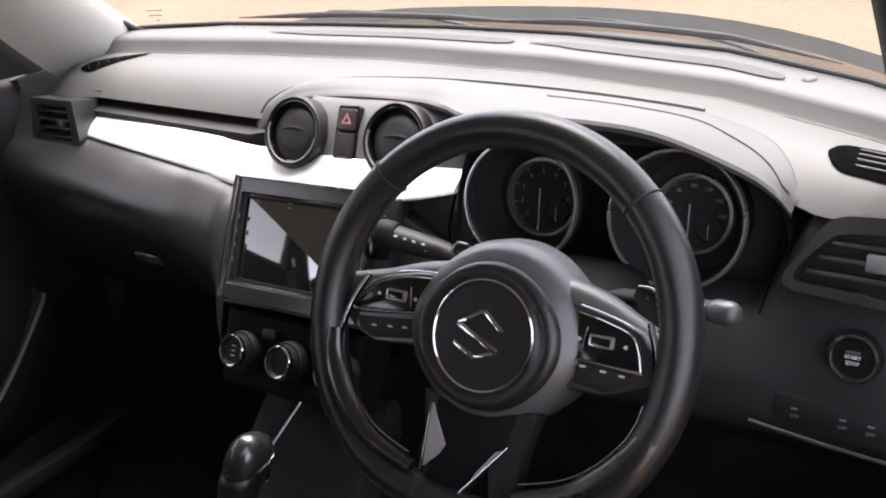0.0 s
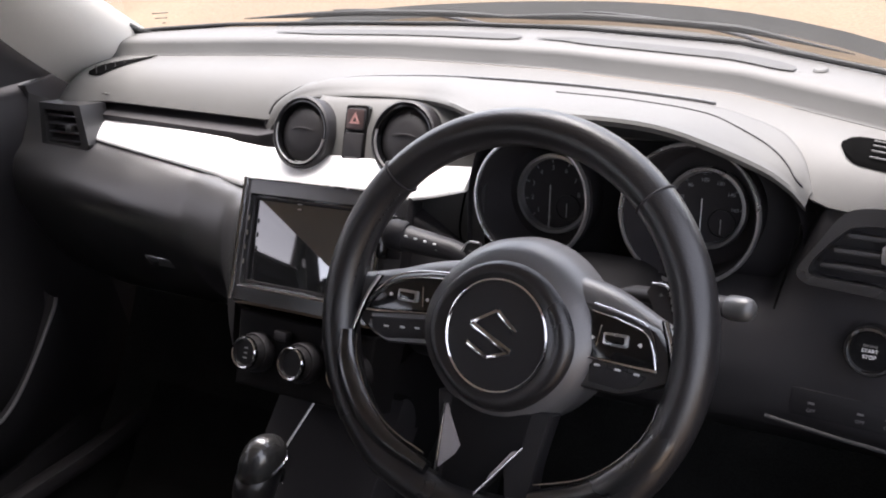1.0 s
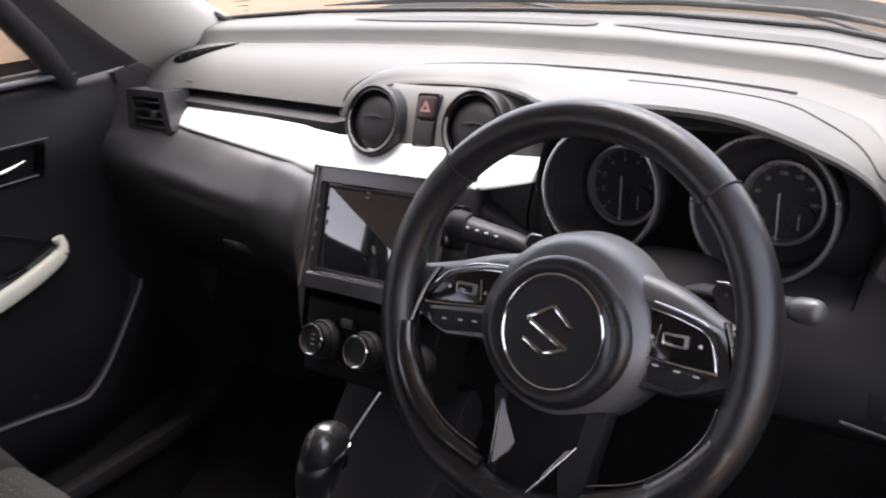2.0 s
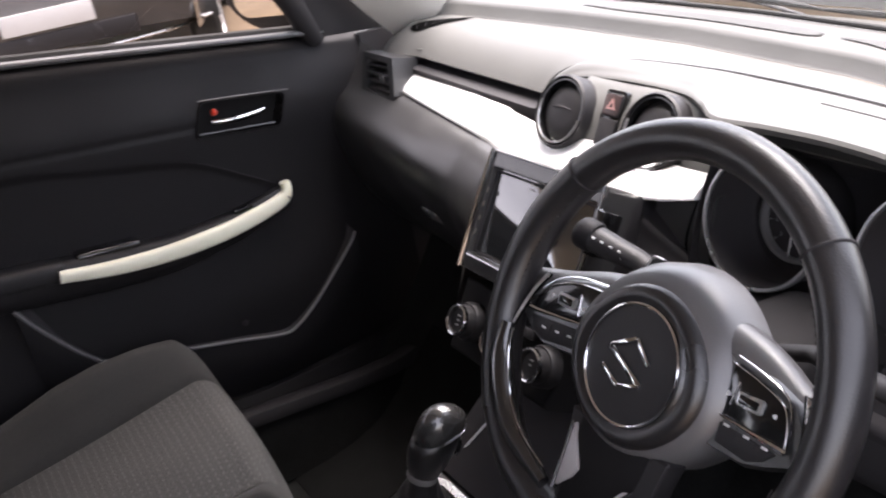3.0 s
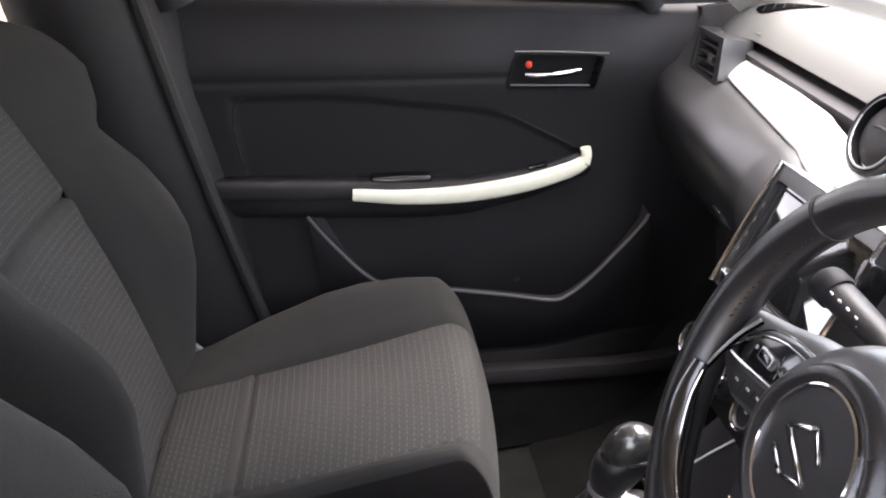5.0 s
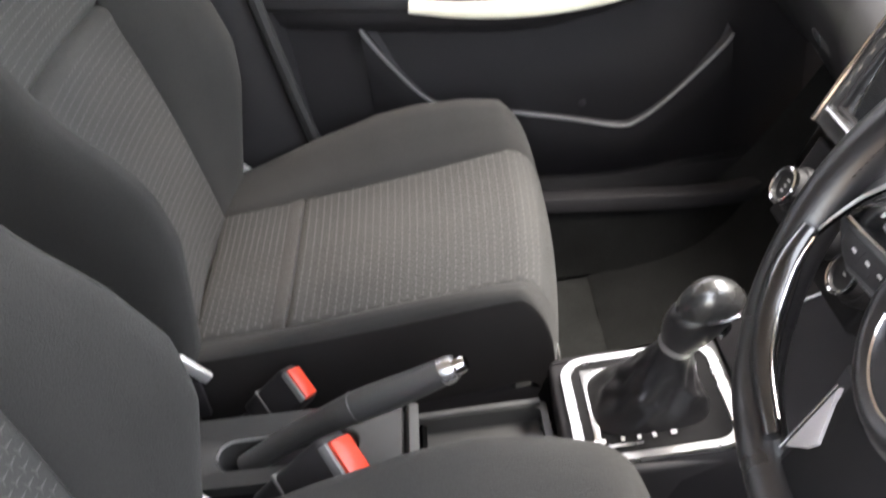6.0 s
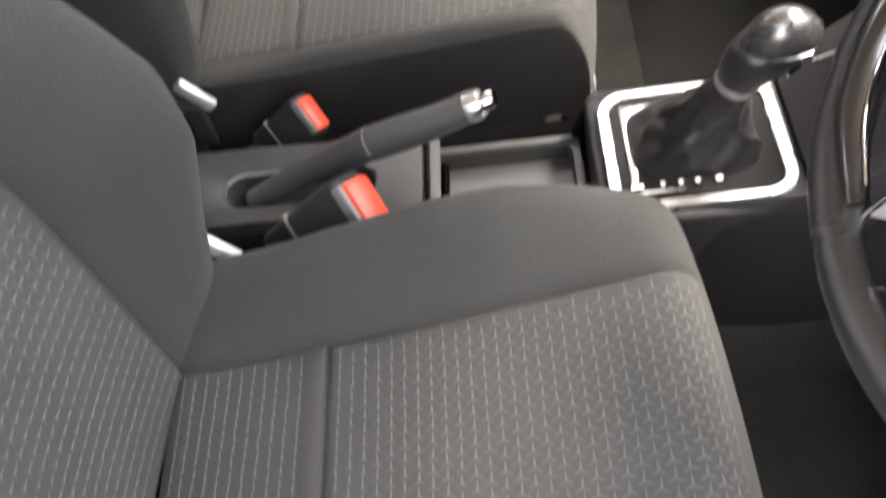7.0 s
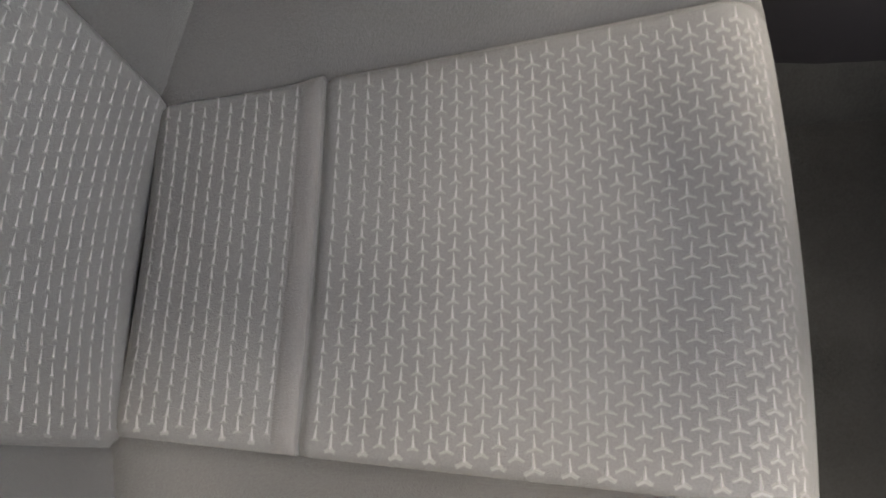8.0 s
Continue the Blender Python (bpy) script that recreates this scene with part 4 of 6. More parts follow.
def driver_panel():
    key = [
        (0.112, [(0.285, 0.765), (0.246, 0.764), (0.236, 0.745), (0.215, 0.705), (0.185, 0.66), (0.19, 0.61), (0.24, 0.56), (0.34, 0.47)]),
        (0.20, [(0.27, 0.724), (0.246, 0.722), (0.236, 0.712), (0.212, 0.695), (0.185, 0.66), (0.19, 0.61), (0.24, 0.56), (0.34, 0.47)]),
        (0.525, [(0.27, 0.728), (0.250, 0.724), (0.228, 0.716), (0.208, 0.698), (0.19, 0.66), (0.195, 0.61), (0.25, 0.56), (0.34, 0.47)]),
        (0.57, [(0.285, 0.826), (0.252, 0.808), (0.235, 0.755), (0.212, 0.715), (0.193, 0.66), (0.195, 0.61), (0.25, 0.56), (0.34, 0.47)]),
        (0.70, [(0.245, 0.822), (0.230, 0.806), (0.218, 0.755), (0.198, 0.715), (0.182, 0.66), (0.188, 0.61), (0.24, 0.56), (0.34, 0.47)]),
    ]
    rows = []
    for k in range(60):
        x = 0.112 + 0.588 * k / 59
        r = [(x, ip(x, [(a, p[i][0]) for a, p in key]), ip(x, [(a, p[i][1]) for a, p in key])) for i in range(8)]
        rows.append(smooth_line(r, 36))
    part("driver_panel", loft(rows), PANEL, dash, "grained panel before the driver", 60)
    # switch shelf
    part("switch_shelf", tube([(0.535, 0.176, 0.632), (0.60, 0.172, 0.626), (0.70, 0.165, 0.622)], 0.0022, 8), PLASTIC, dash)
    part("switch_recess", placed(plate(round_rect(0.15, 0.028, 0.004), 0.004), axes((0.63, 0.1845, 0.647), (1, -0.05, 0), (0, 0.25, 0.97))), DOOR, dash)
    for x, nm in ((0.575, "OFF"), (0.618, "OFF"), (0.642, "OFF")):
        m = axes((x, 0.1795 - 0.05 * (x - 0.63), 0.643), (1, -0.05, 0), (0, 0.25, 0.97))
        letters(nm, 0.0046, SILVER_GREY, dash, m, "switch_lettering")
        part("switch_icon", placed(box(0.0058, 0.0018, 0.0006, (0, 0.0075, 0), 0), m), SILVER_GREY, dash)


driver_panel()


def start_button():
    m = axes((0.622, 0.196, 0.712), (1, -0.06, 0), (0, 0.38, 0.925))
    b = part("start_button", placed(lathe([(0.0235, -0.01), (0.0235, 0.003), (0.0215, 0.007), (0.0185, 0.0075), (0.0175, 0.005), (0.0, 0.0058)], 48), m), GLOSS, dash, "round black start button in a chrome ring")
    part("button_ring", placed(lathe([(0.0220, 0.004), (0.0212, 0.0078), (0.0190, 0.0080), (0.0180, 0.0052)], 48), m), CHROME, b, "chrome ring")
    letters("START", 0.0047, PRINT, b, m @ Matrix.Translation((0, 0.0005, 0.0062)))
    letters("STOP", 0.0047, PRINT, b, m @ Matrix.Translation((0, -0.0050, 0.0062)))
    letters("ENGINE", 0.0034, SILVER_GREY, b, m @ Matrix.Translation((0, 0.0050, 0.0062)))


start_button()


def driver_vent():
    def curve(pts):
        return [(p.x, p.y) for p in smooth_line([(x, y, 0) for x, y in pts], 24)]
    out = curve([(-0.069, -0.0275), (-0.0785, -0.022), (-0.078, -0.011), (-0.062, 0.014), (-0.047, 0.037), (-0.032, 0.046), (0.0, 0.049), (0.095, 0.054)]) + [(0.095, -0.034)]
    inn = curve([(-0.062, -0.0195), (-0.0685, -0.016), (-0.067, -0.006), (-0.053, 0.012), (-0.040, 0.0245), (-0.030, 0.0295), (0.0, 0.0325), (0.088, 0.036)]) + [(0.088, -0.024)]
    m = axes((0.632, 0.222, 0.785), (1, -0.10, 0.02), (0, 0.36, 0.93))
    v = part("driver_vent", placed(frame_ring(out, inn, 0.03, 0.006, True, 0.04), m @ Matrix.Translation((0, 0, 0.004))), SATIN_BLACK, dash, "large angular air vent in a black surround", 60)
    for k in range(3):
        part("slat", placed(box(0.125, 0.005, 0.024, (0.022 - 0.010 * k, 0.021 - 0.0145 * k, -0.012), 0.001), m), FASCIA, v)
    part("tab", placed(box(0.024, 0.016, 0.012, (0.002, 0.008, -0.002), 0.002), m), SILVER_GREY, v)
    part("panel_seam", tube([(0.5495, 0.2475, 0.803), (0.5415, 0.2375, 0.765), (0.532, 0.2215, 0.724)], 0.0012, 6), VOID, dash, "dark panel joint")
    # small demister grille on the dash end
    def at(u, w, lift):
        x, y = 0.571 + 0.11 * u, 0.309 - 0.036 * u + w
        return Vector((x, y, pad_z(x, y) + lift))
    rows = []
    for k in range(17):
        u = k / 16
        h = 0.003 + 0.017 * math.sqrt(min(1.0, 7 * u)) + 0.004 * u
        rows.append([at(u, h, 0.0012), at(u, h * 0.85, 0.0028), at(u, -h * 0.85, 0.0028), at(u, -h, 0.0012)])
    g = part("corner_grille", loft(rows), VOID, dash, "dark demister grille")
    for q in (-0.012, -0.004, 0.004, 0.012):
        part("rib", tube([at(0.25 + 0.75 * k / 8, q, 0.0034) for k in range(9)], 0.0008, 6), SILVER_GREY, g)


driver_vent()

# column shroud behind the wheel
rows = []
for k in range(12):
    w = k / 11
    c = Vector((0.36, 0.04 + 0.20 * w, 0.758 - 0.045 * w))
    rows.append([c + Vector(((0.052 + 0.01 * w) * math.copysign(abs(math.cos(a)) ** 0.7, math.cos(a)), 0, (0.033 + 0.004 * w) * math.copysign(abs(math.sin(a)) ** 0.8, math.sin(a)))) for a in [2 * math.pi * j / 24 for j in range(24)]])
column = thing("steering_column", I4, "black plastic steering column shroud in two halves behind the wheel", "steering column")
part("upper_cover", loft([r[:13] for r in rows]), SHROUD, column, "matt black upper cover", 60)
part("lower_cover", loft([[p - Vector((0, 0, 0.0015)) for p in r[12:] + r[:1]] for r in rows]), SHROUD, column, "matt black lower cover", 60)
part("core", loft([[(p - r[0].lerp(r[12], 0.5)) * 0.96 + r[0].lerp(r[12], 0.5) for p in r] for r in rows], close_v=True, caps=True), VOID, column)


def stalk(pts, rad, label, end_mat, bars):
    s = thing("column_stalk", I4, label, "stalk", "column stalks")
    part("arm", tube(pts, rad, 14, 0.8), PLASTIC, s)
    d = (Vector(pts[-1]) - Vector(pts[-2])).normalized()
    part("end_cap", tube([Vector(pts[-1]) + d * q for q in (-0.014, -0.012, 0.0, 0.004, 0.007, 0.009)], [rad[-1] * q for q in (1.0, 1.08, 1.08, 0.98, 0.75, 0.3)], 20, 0.95), end_mat, s)
    for k in range(bars):
        p = Vector(pts[2]).lerp(Vector(pts[-1]), 0.15 + 0.16 * (k // 2)) + Vector((0, -0.0118, 0.003 + 0.007 * (k % 2)))
        part("icon_bar", placed(box(0.0034, 0.0012, 0.0016, (0, 0, 0), 0), Matrix.Translation(p)), PRINT, s)


stalk([(0.325, 0.13, 0.764), (0.285, 0.122, 0.790), (0.25, 0.116, 0.806), (0.215, 0.110, 0.815), (0.19, 0.106, 0.822)], [0.010, 0.011, 0.0125, 0.0145, 0.0150], "black light stalk with white icons behind the wheel", DOOR, 8)
stalk([(0.395, 0.13, 0.764), (0.44, 0.115, 0.789), (0.48, 0.10, 0.799), (0.515, 0.09, 0.806), (0.545, 0.082, 0.811)], [0.0085, 0.0085, 0.0092, 0.0098, 0.0098], "black wiper stalk with a grey rounded end", GRIP, 4)


# ---- steering wheel ----
WHEEL = axes((0.3584, 0.0176, 0.7903), (1, 0, 0), (0, math.sin(radians(32)), math.cos(radians(32))))


def rim_point(a, r=0.1705):
    """Round above, slightly flattened at the foot."""
    x, y = r * math.cos(a), r * math.sin(a)
    if y < -0.135:
        y = -0.135 - (abs(y) - 0.135) * 0.72
    return Vector((x - 0.0045, y + 0.009, 0.0))


def spoke(sx, wheel):
    # cover that carries the buttons, between boss and rim
    if sx < 0:
        o = [(-0.040, 0.050), (-0.072, 0.048), (-0.108, 0.040), (-0.136, 0.028), (-0.154, 0.010), (-0.150, -0.006), (-0.130, -0.018), (-0.112, -0.024), (-0.05, -0.018)]
        pod = [(-0.0485, 0.043), (-0.085, 0.040), (-0.112, 0.031), (-0.131, 0.015), (-0.137, 0.003), (-0.0545, 0.011)]
        keys = [(-0.056, 0.005), (-0.134, -0.003), (-0.127, -0.015), (-0.112, -0.020), (-0.057, -0.012)]
    else:
        o = [(0.056, 0.048), (0.080, 0.046), (0.112, 0.040), (0.136, 0.031), (0.154, 0.008), (0.150, -0.010), (0.128, -0.020), (0.110, -0.026), (0.048, -0.026)]
        pod = [(0.080, 0.039), (0.106, 0.034), (0.129, 0.025), (0.138, 0.001), (0.134, -0.001), (0.081, 0.001)]
        keys = [(0.082, -0.004), (0.132, -0.006), (0.124, -0.015), (0.112, -0.021), (0.083, -0.019)]
    dx, dy = (-0.004, -0.001) if sx < 0 else (0.0, -0.003)
    o, pod, keys = ([(x + dx, y + dy) for x, y in q] for q in (o, pod, keys))
    sec = []
    for z, k in ((-0.030, 0.94), (-0.012, 1.0), (0.002, 0.995), (0.006, 0.93)):
        sec.append([Vector((sx * 0.095 + (x - sx * 0.095) * k, 0.006 + (y - 0.006) * k, z)) for x, y in o])
    bm = loft(sec, close_v=True)
    bm.verts.ensure_lookup_table()
    n = len(o)
    bm.faces.new(bm.verts[3 * n : 4 * n])
    s = part("spoke", bm, SATIN_BLACK, wheel, "satin black spoke cover", 30)
    # rounded shoulder along the top, from boss to rim
    ends = [(-0.016, 0.050), (-0.070, 0.043), (-0.110, 0.033), (-0.156, 0.024)] if sx < 0 else [(0.026, 0.055), (0.080, 0.046), (0.118, 0.030), (0.158, 0.012)]
    part("shoulder", tube(smooth_line([(x + dx, y + dy - 0.007, -0.015) for x, y in ends], 20), [0.0235 - 0.004 * k / 19 for k in range(20)], 28, 0.95), COLLAR, s)
    # gloss button plate and its silver outline
    part("button_plate", placed(plate(pod, 0.004, 0.001), Matrix.Translation((0, 0, 0.0085))), GLOSS, s, "gloss black button plate")
    edge = smooth_line([Vector((x, y, 0.0092)) for x, y in pod], 40)
    part("silver_edge", tube(edge, [0.0008 + 0.0017 * math.exp(-(((k - 30) / 6.0) ** 2)) for k in range(40)], 8), CHROME, s, "silver outline")
    cx = 0.103 if sx > 0 else -0.0955
    cy = 0.0155 if sx > 0 else 0.0215
    part("rocker", placed(plate(round_rect(0.021, 0.0105, 0.002), 0.005, 0.001), Matrix.Translation((cx, cy, 0.0125))), SILVER, s, "silver rocker switch")
    part("rocker_face", placed(plate(round_rect(0.0165, 0.0062, 0.001), 0.002, 0.0004), Matrix.Translation((cx, cy, 0.0132))), GLOSS, s)
    for dx in (-0.020, 0.020):
        part("icon_bar", box(0.0036, 0.0016, 0.0004, (cx + dx, cy - 0.001, 0.0088), 0), PRINT, s)
        part("icon_bar", box(0.0018, 0.0034, 0.0004, (cx + dx * 1.02, cy - 0.001, 0.0089), 0), PRINT, s)
    part("pod_divider", tube([(cx - sx * 0.014, cy + 0.010, 0.0088), (cx - sx * 0.0165, cy - 0.008, 0.0088)], 0.0006, 6), CHROME, s)
    part("upper_edge", tube(smooth_line([(x, y + 0.006, 0.0072) for x, y in pod[:4]], 24), 0.0007, 6), CHROME, s, "thin bright edge")
    part("lower_keys", placed(plate(keys, 0.004, 0.001), Matrix.Translation((0, 0, 0.0075))), PLASTIC, s)
    kx = (keys[0][0] + keys[1][0]) / 2
    for dx in (-0.018, 0.0, 0.016):
        part("icon_bar", box(0.005, 0.0018, 0.0004, (kx + dx, -0.008 + 0.1 * dx * (1 if sx < 0 else -0.5), 0.0078), 0), PRINT, s)
    for dx in (-0.009, 0.008):
        part("key_gap", box(0.0006, 0.010, 0.0005, (kx + dx, -0.009, 0.0077), 0), DARK, s)
    return s


def steering_wheel():
    w = thing("steering_wheel", WHEEL, "black leather steering wheel with gloss inserts and chrome trim", "steering wheel")
    # upper leather arc, side grips and gloss lower insets
    def arc(a0, a1, r, r0, name, material, label="", z=0.0, flat=1.0, steps=40):
        pts = [rim_point(radians(a0 + (a1 - a0) * k / steps), r0) + Vector((0, 0, z)) for k in range(steps + 1)]
        return part(name, tube(pts, r, 16, flat, up=(0, 0, 1)), material, w, label)
    arc(44, 136, 0.0168, 0.1705, "rim_top", LEATHER, "smooth leather upper rim", flat=1.12)
    arc(136, 218, 0.0174, 0.1705, "rim_grip", LEATHER, "perforated leather grip", flat=1.12)
    arc(-38, 44, 0.0174, 0.1705, "rim_grip", LEATHER, "perforated leather grip", flat=1.12)
    arc(218, 322, 0.0165, 0.1705, "rim_foot", LEATHER, "leather lower rim", flat=1.12)
    # stitching at the joints
    for a in (44, 136):
        p = rim_point(radians(a))
        t = Vector((-math.sin(radians(a)), math.cos(radians(a)), 0))
        s = Vector((math.cos(radians(a)), math.sin(radians(a)), 0))
        ring = [p + s * 0.0176 * math.cos(b) + Vector((0, 0, 1)) * 0.0196 * math.sin(b) for b in [2 * math.pi * k / 24 for k in range(24)]]
        part("joint_seam", tube(ring, 0.0012, 6, closed=True, up=t), DARK, w)
    # baseball stitch along the inner side of the grips
    st = bmesh.new()
    for a in list(np.arange(140, 176, 2.2)) + list(np.arange(4, 41, 2.2)):
        p = rim_point(radians(a), 0.1705 - 0.0155) + Vector((0, 0, 0.0075))
        m = Matrix.Translation(p) @ Matrix.Rotation(radians(a + 55), 4, "Z")
        b = box(0.0052, 0.0011, 0.0011, bevel=0)
        placed(b, m)
        me = bpy.data.meshes.new("tmp")
        b.to_mesh(me)
        b.free()
        st.from_mesh(me)
        bpy.data.meshes.remove(me)
    part("stitching", st, PLASTIC, w)["kind"] = "stuff"
    for side in ([(-0.1575, -0.020), (-0.154, -0.045), (-0.144, -0.066), (-0.126, -0.090), (-0.098, -0.110), (-0.052, -0.126)], [(0.161, -0.026), (0.156, -0.050), (0.143, -0.072), (0.122, -0.094), (0.096, -0.111), (0.050, -0.127)]):
        pts = [q + Vector((0, 0, 0.010)) for q in smooth_line([(x, y, 0) for x, y in side], 30)]
        part("gloss_inset", tube(pts, [0.004 + 0.0098 * math.sin(math.pi * min(1, 0.12 + 0.8 * k / 29)) for k in range(30)], 16, 0.8), INSET, w, "gloss black inset")
        inner = [q * 0.915 + Vector((0, 0, 0.004)) for q in pts[1:-1]]
        part("inset_line", tube(inner, 0.0010, 8), CHROME, w, "thin chrome line")
    # boss
    boss_o = [(0.071 * math.cos(a) * (1 + 0.06 * max(0, math.cos(2 * a))), 0.069 * math.sin(a)) for a in [2 * math.pi * k / 56 for k in range(56)]]
    sec = []
    for z, k, dy in ((-0.045, 1.19, 0.006), (-0.02, 1.175, 0.004), (-0.008, 1.13, 0.002), (0.001, 1.05, 0.001), (0.0065, 0.93, 0), (0.0125, 0.895, 0), (0.0158, 0.83, 0), (0.0150, 0.76, 0), (0.0125, 0.70, 0), (0.0125, 0.3, 0), (0.013, 0.02, 0)):
        sec.append([Vector((x * k, y * k + dy, z)) for x, y in boss_o])
    part("boss_collar", loft(sec[:5], close_v=True), COLLAR, w, "satin collar round the boss", 50)
    boss = part("boss", loft(sec[4:], close_v=True), LEATHER, w, "round airbag cover", 50)
    part("boss_ring", lathe([(0.0492, 0.011), (0.0488, 0.0150), (0.0474, 0.0158), (0.0462, 0.0148), (0.0458, 0.012)], 72), CHROME, boss, "chrome ring")
    part("boss_disc", lathe([(0.0460, 0.013), (0.03, 0.0142), (0.0, 0.0148)], 56), PLASTIC, boss)
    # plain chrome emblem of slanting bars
    bend = [(0.0200, 0.0055), (0.0008, 0.0215), (-0.0235, 0.0075), (0.0175, -0.0115), (-0.0040, -0.0190), (-0.0255, -0.0090)]
    for (x0, y0), (x1, y1), wd in zip(bend, bend[1:], (0.0046, 0.0036, 0.0056, 0.0036, 0.0046)):
        d = Vector((x1 - x0, y1 - y0, 0))
        m = Matrix.Translation(((x0 + x1) / 2, (y0 + y1) / 2, 0.0155)) @ Matrix.Rotation(math.atan2(d.y, d.x), 4, "Z")
        part("emblem_bar", placed(box(d.length, wd, 0.003, bevel=0.0008), m), CHROME, boss)
    spoke(-1, w).location = (-0.006, -0.002, -0.0105)
    spoke(1, w).location = (-0.002, -0.002, -0.0105)
    # chrome strip down the outer end of each spoke
    for sx in (-1, 1):
        line = smooth_line([(sx * x, y, z) for x, y, z in ((0.1386, 0.034, -0.004), (0.148, 0.012, 0.001), (0.155, -0.018, 0.005), (0.160, -0.050, 0.008))], 24)
        part("spoke_strip", tube(line, [0.0024 - 0.0016 * k / 23 for k in range(24)], 10, 0.5), SILVER, w, "satin chrome strip")
        part("strip_gap", tube([q + Vector((-sx * 0.0030, 0, -0.0008)) for q in line], 0.0012, 6), VOID, w)
    # forked lower spoke with satin insets
    for sx in (-1, 1):
        o = [Vector((sx * x, y, z)) for x, y, z in ((0.014, -0.058, -0.004), (0.056, -0.056, -0.004), (0.046, -0.105, -0.004), (0.044, -0.150, -0.004), (0.026, -0.158, -0.004), (0.018, -0.105, -0.004))]
        bm = loft([[p + Vector((0, 0, z)) for p in o] for z in (-0.016, 0.0, 0.006)], close_v=True, caps=True)
        bmesh.ops.bevel(bm, geom=bm.edges[:], offset=0.002, segments=1, affect="EDGES")
        part("fork", bm, PLASTIC, w, "satin fork of the lower spoke")
        ins = ((-0.0430, -0.067), (-0.0245, -0.100), (-0.029, -0.109), (-0.0435, -0.123)) if sx < 0 else ((0.0255, -0.094), (0.0325, -0.0915), (0.0030, -0.130), (0.0085, -0.117))
        part("fork_inset", placed(plate(ins, 0.004, 0.001), Matrix.Translation((0, 0, 0.0062))), FORK, w, "satin silver inset")
    for a, b in (((-0.0440, -0.066), (-0.0448, -0.126)), ((0.0368, -0.088), (-0.0040, -0.138))):
        part("fork_line", tube([(a[0] + (b[0] - a[0]) * k / 8, a[1] + (b[1] - a[1]) * k / 8, 0.0072) for k in range(9)], 0.0010, 8), CHROME, w, "thin chrome line")
    part("fork_web", placed(plate([(-0.040, -0.06), (0.038, -0.06), (0.033, -0.092), (-0.002, -0.138), (-0.040, -0.138)], 0.01, 0.002), Matrix.Translation((0, 0, 0.0035))), SHROUD, w)
    # paddles behind the rim
    for sx, cx, cy, cz in ((-1, 0.086, 0.058, -0.072), (1, 0.118, 0.044, -0.048)):
        o = [(-0.014, 0.010), (-0.010, 0.018), (0.004, 0.016), (0.012, -0.006), (0.020, -0.022), (0.012, -0.026), (-0.004, -0.008)]
        p = part("paddle", placed(plate([(sx * (cx + x), cy + y) for x, y in o], 0.004, 0.001), Matrix.Translation((0, 0, cz))), PLASTIC, w, "black shift paddle")
        part("paddle_mark", box(0.0036, 0.0009, 0.0005, (sx * (cx - 0.001), cy + 0.009, cz + 0.0002), 0), SILVER_GREY, p)
        part("paddle_edge", tube(smooth_line([(sx * (cx + x), cy + y, cz + 0.0005) for x, y in o[1:5]], 20), 0.0008, 6), SILVER, p, "bright silver edge")
        if sx > 0:
            part("paddle_mark", box(0.0009, 0.0036, 0.0005, (sx * (cx - 0.001), cy + 0.009, cz + 0.0002), 0), SILVER_GREY, p)


steering_wheel()


# ---- passenger door ----
SILL_Z = [(-0.56, 1.03), (-0.433, 1.008), (-0.116, 0.955), (0.25, 0.892), (0.34, 0.878)]


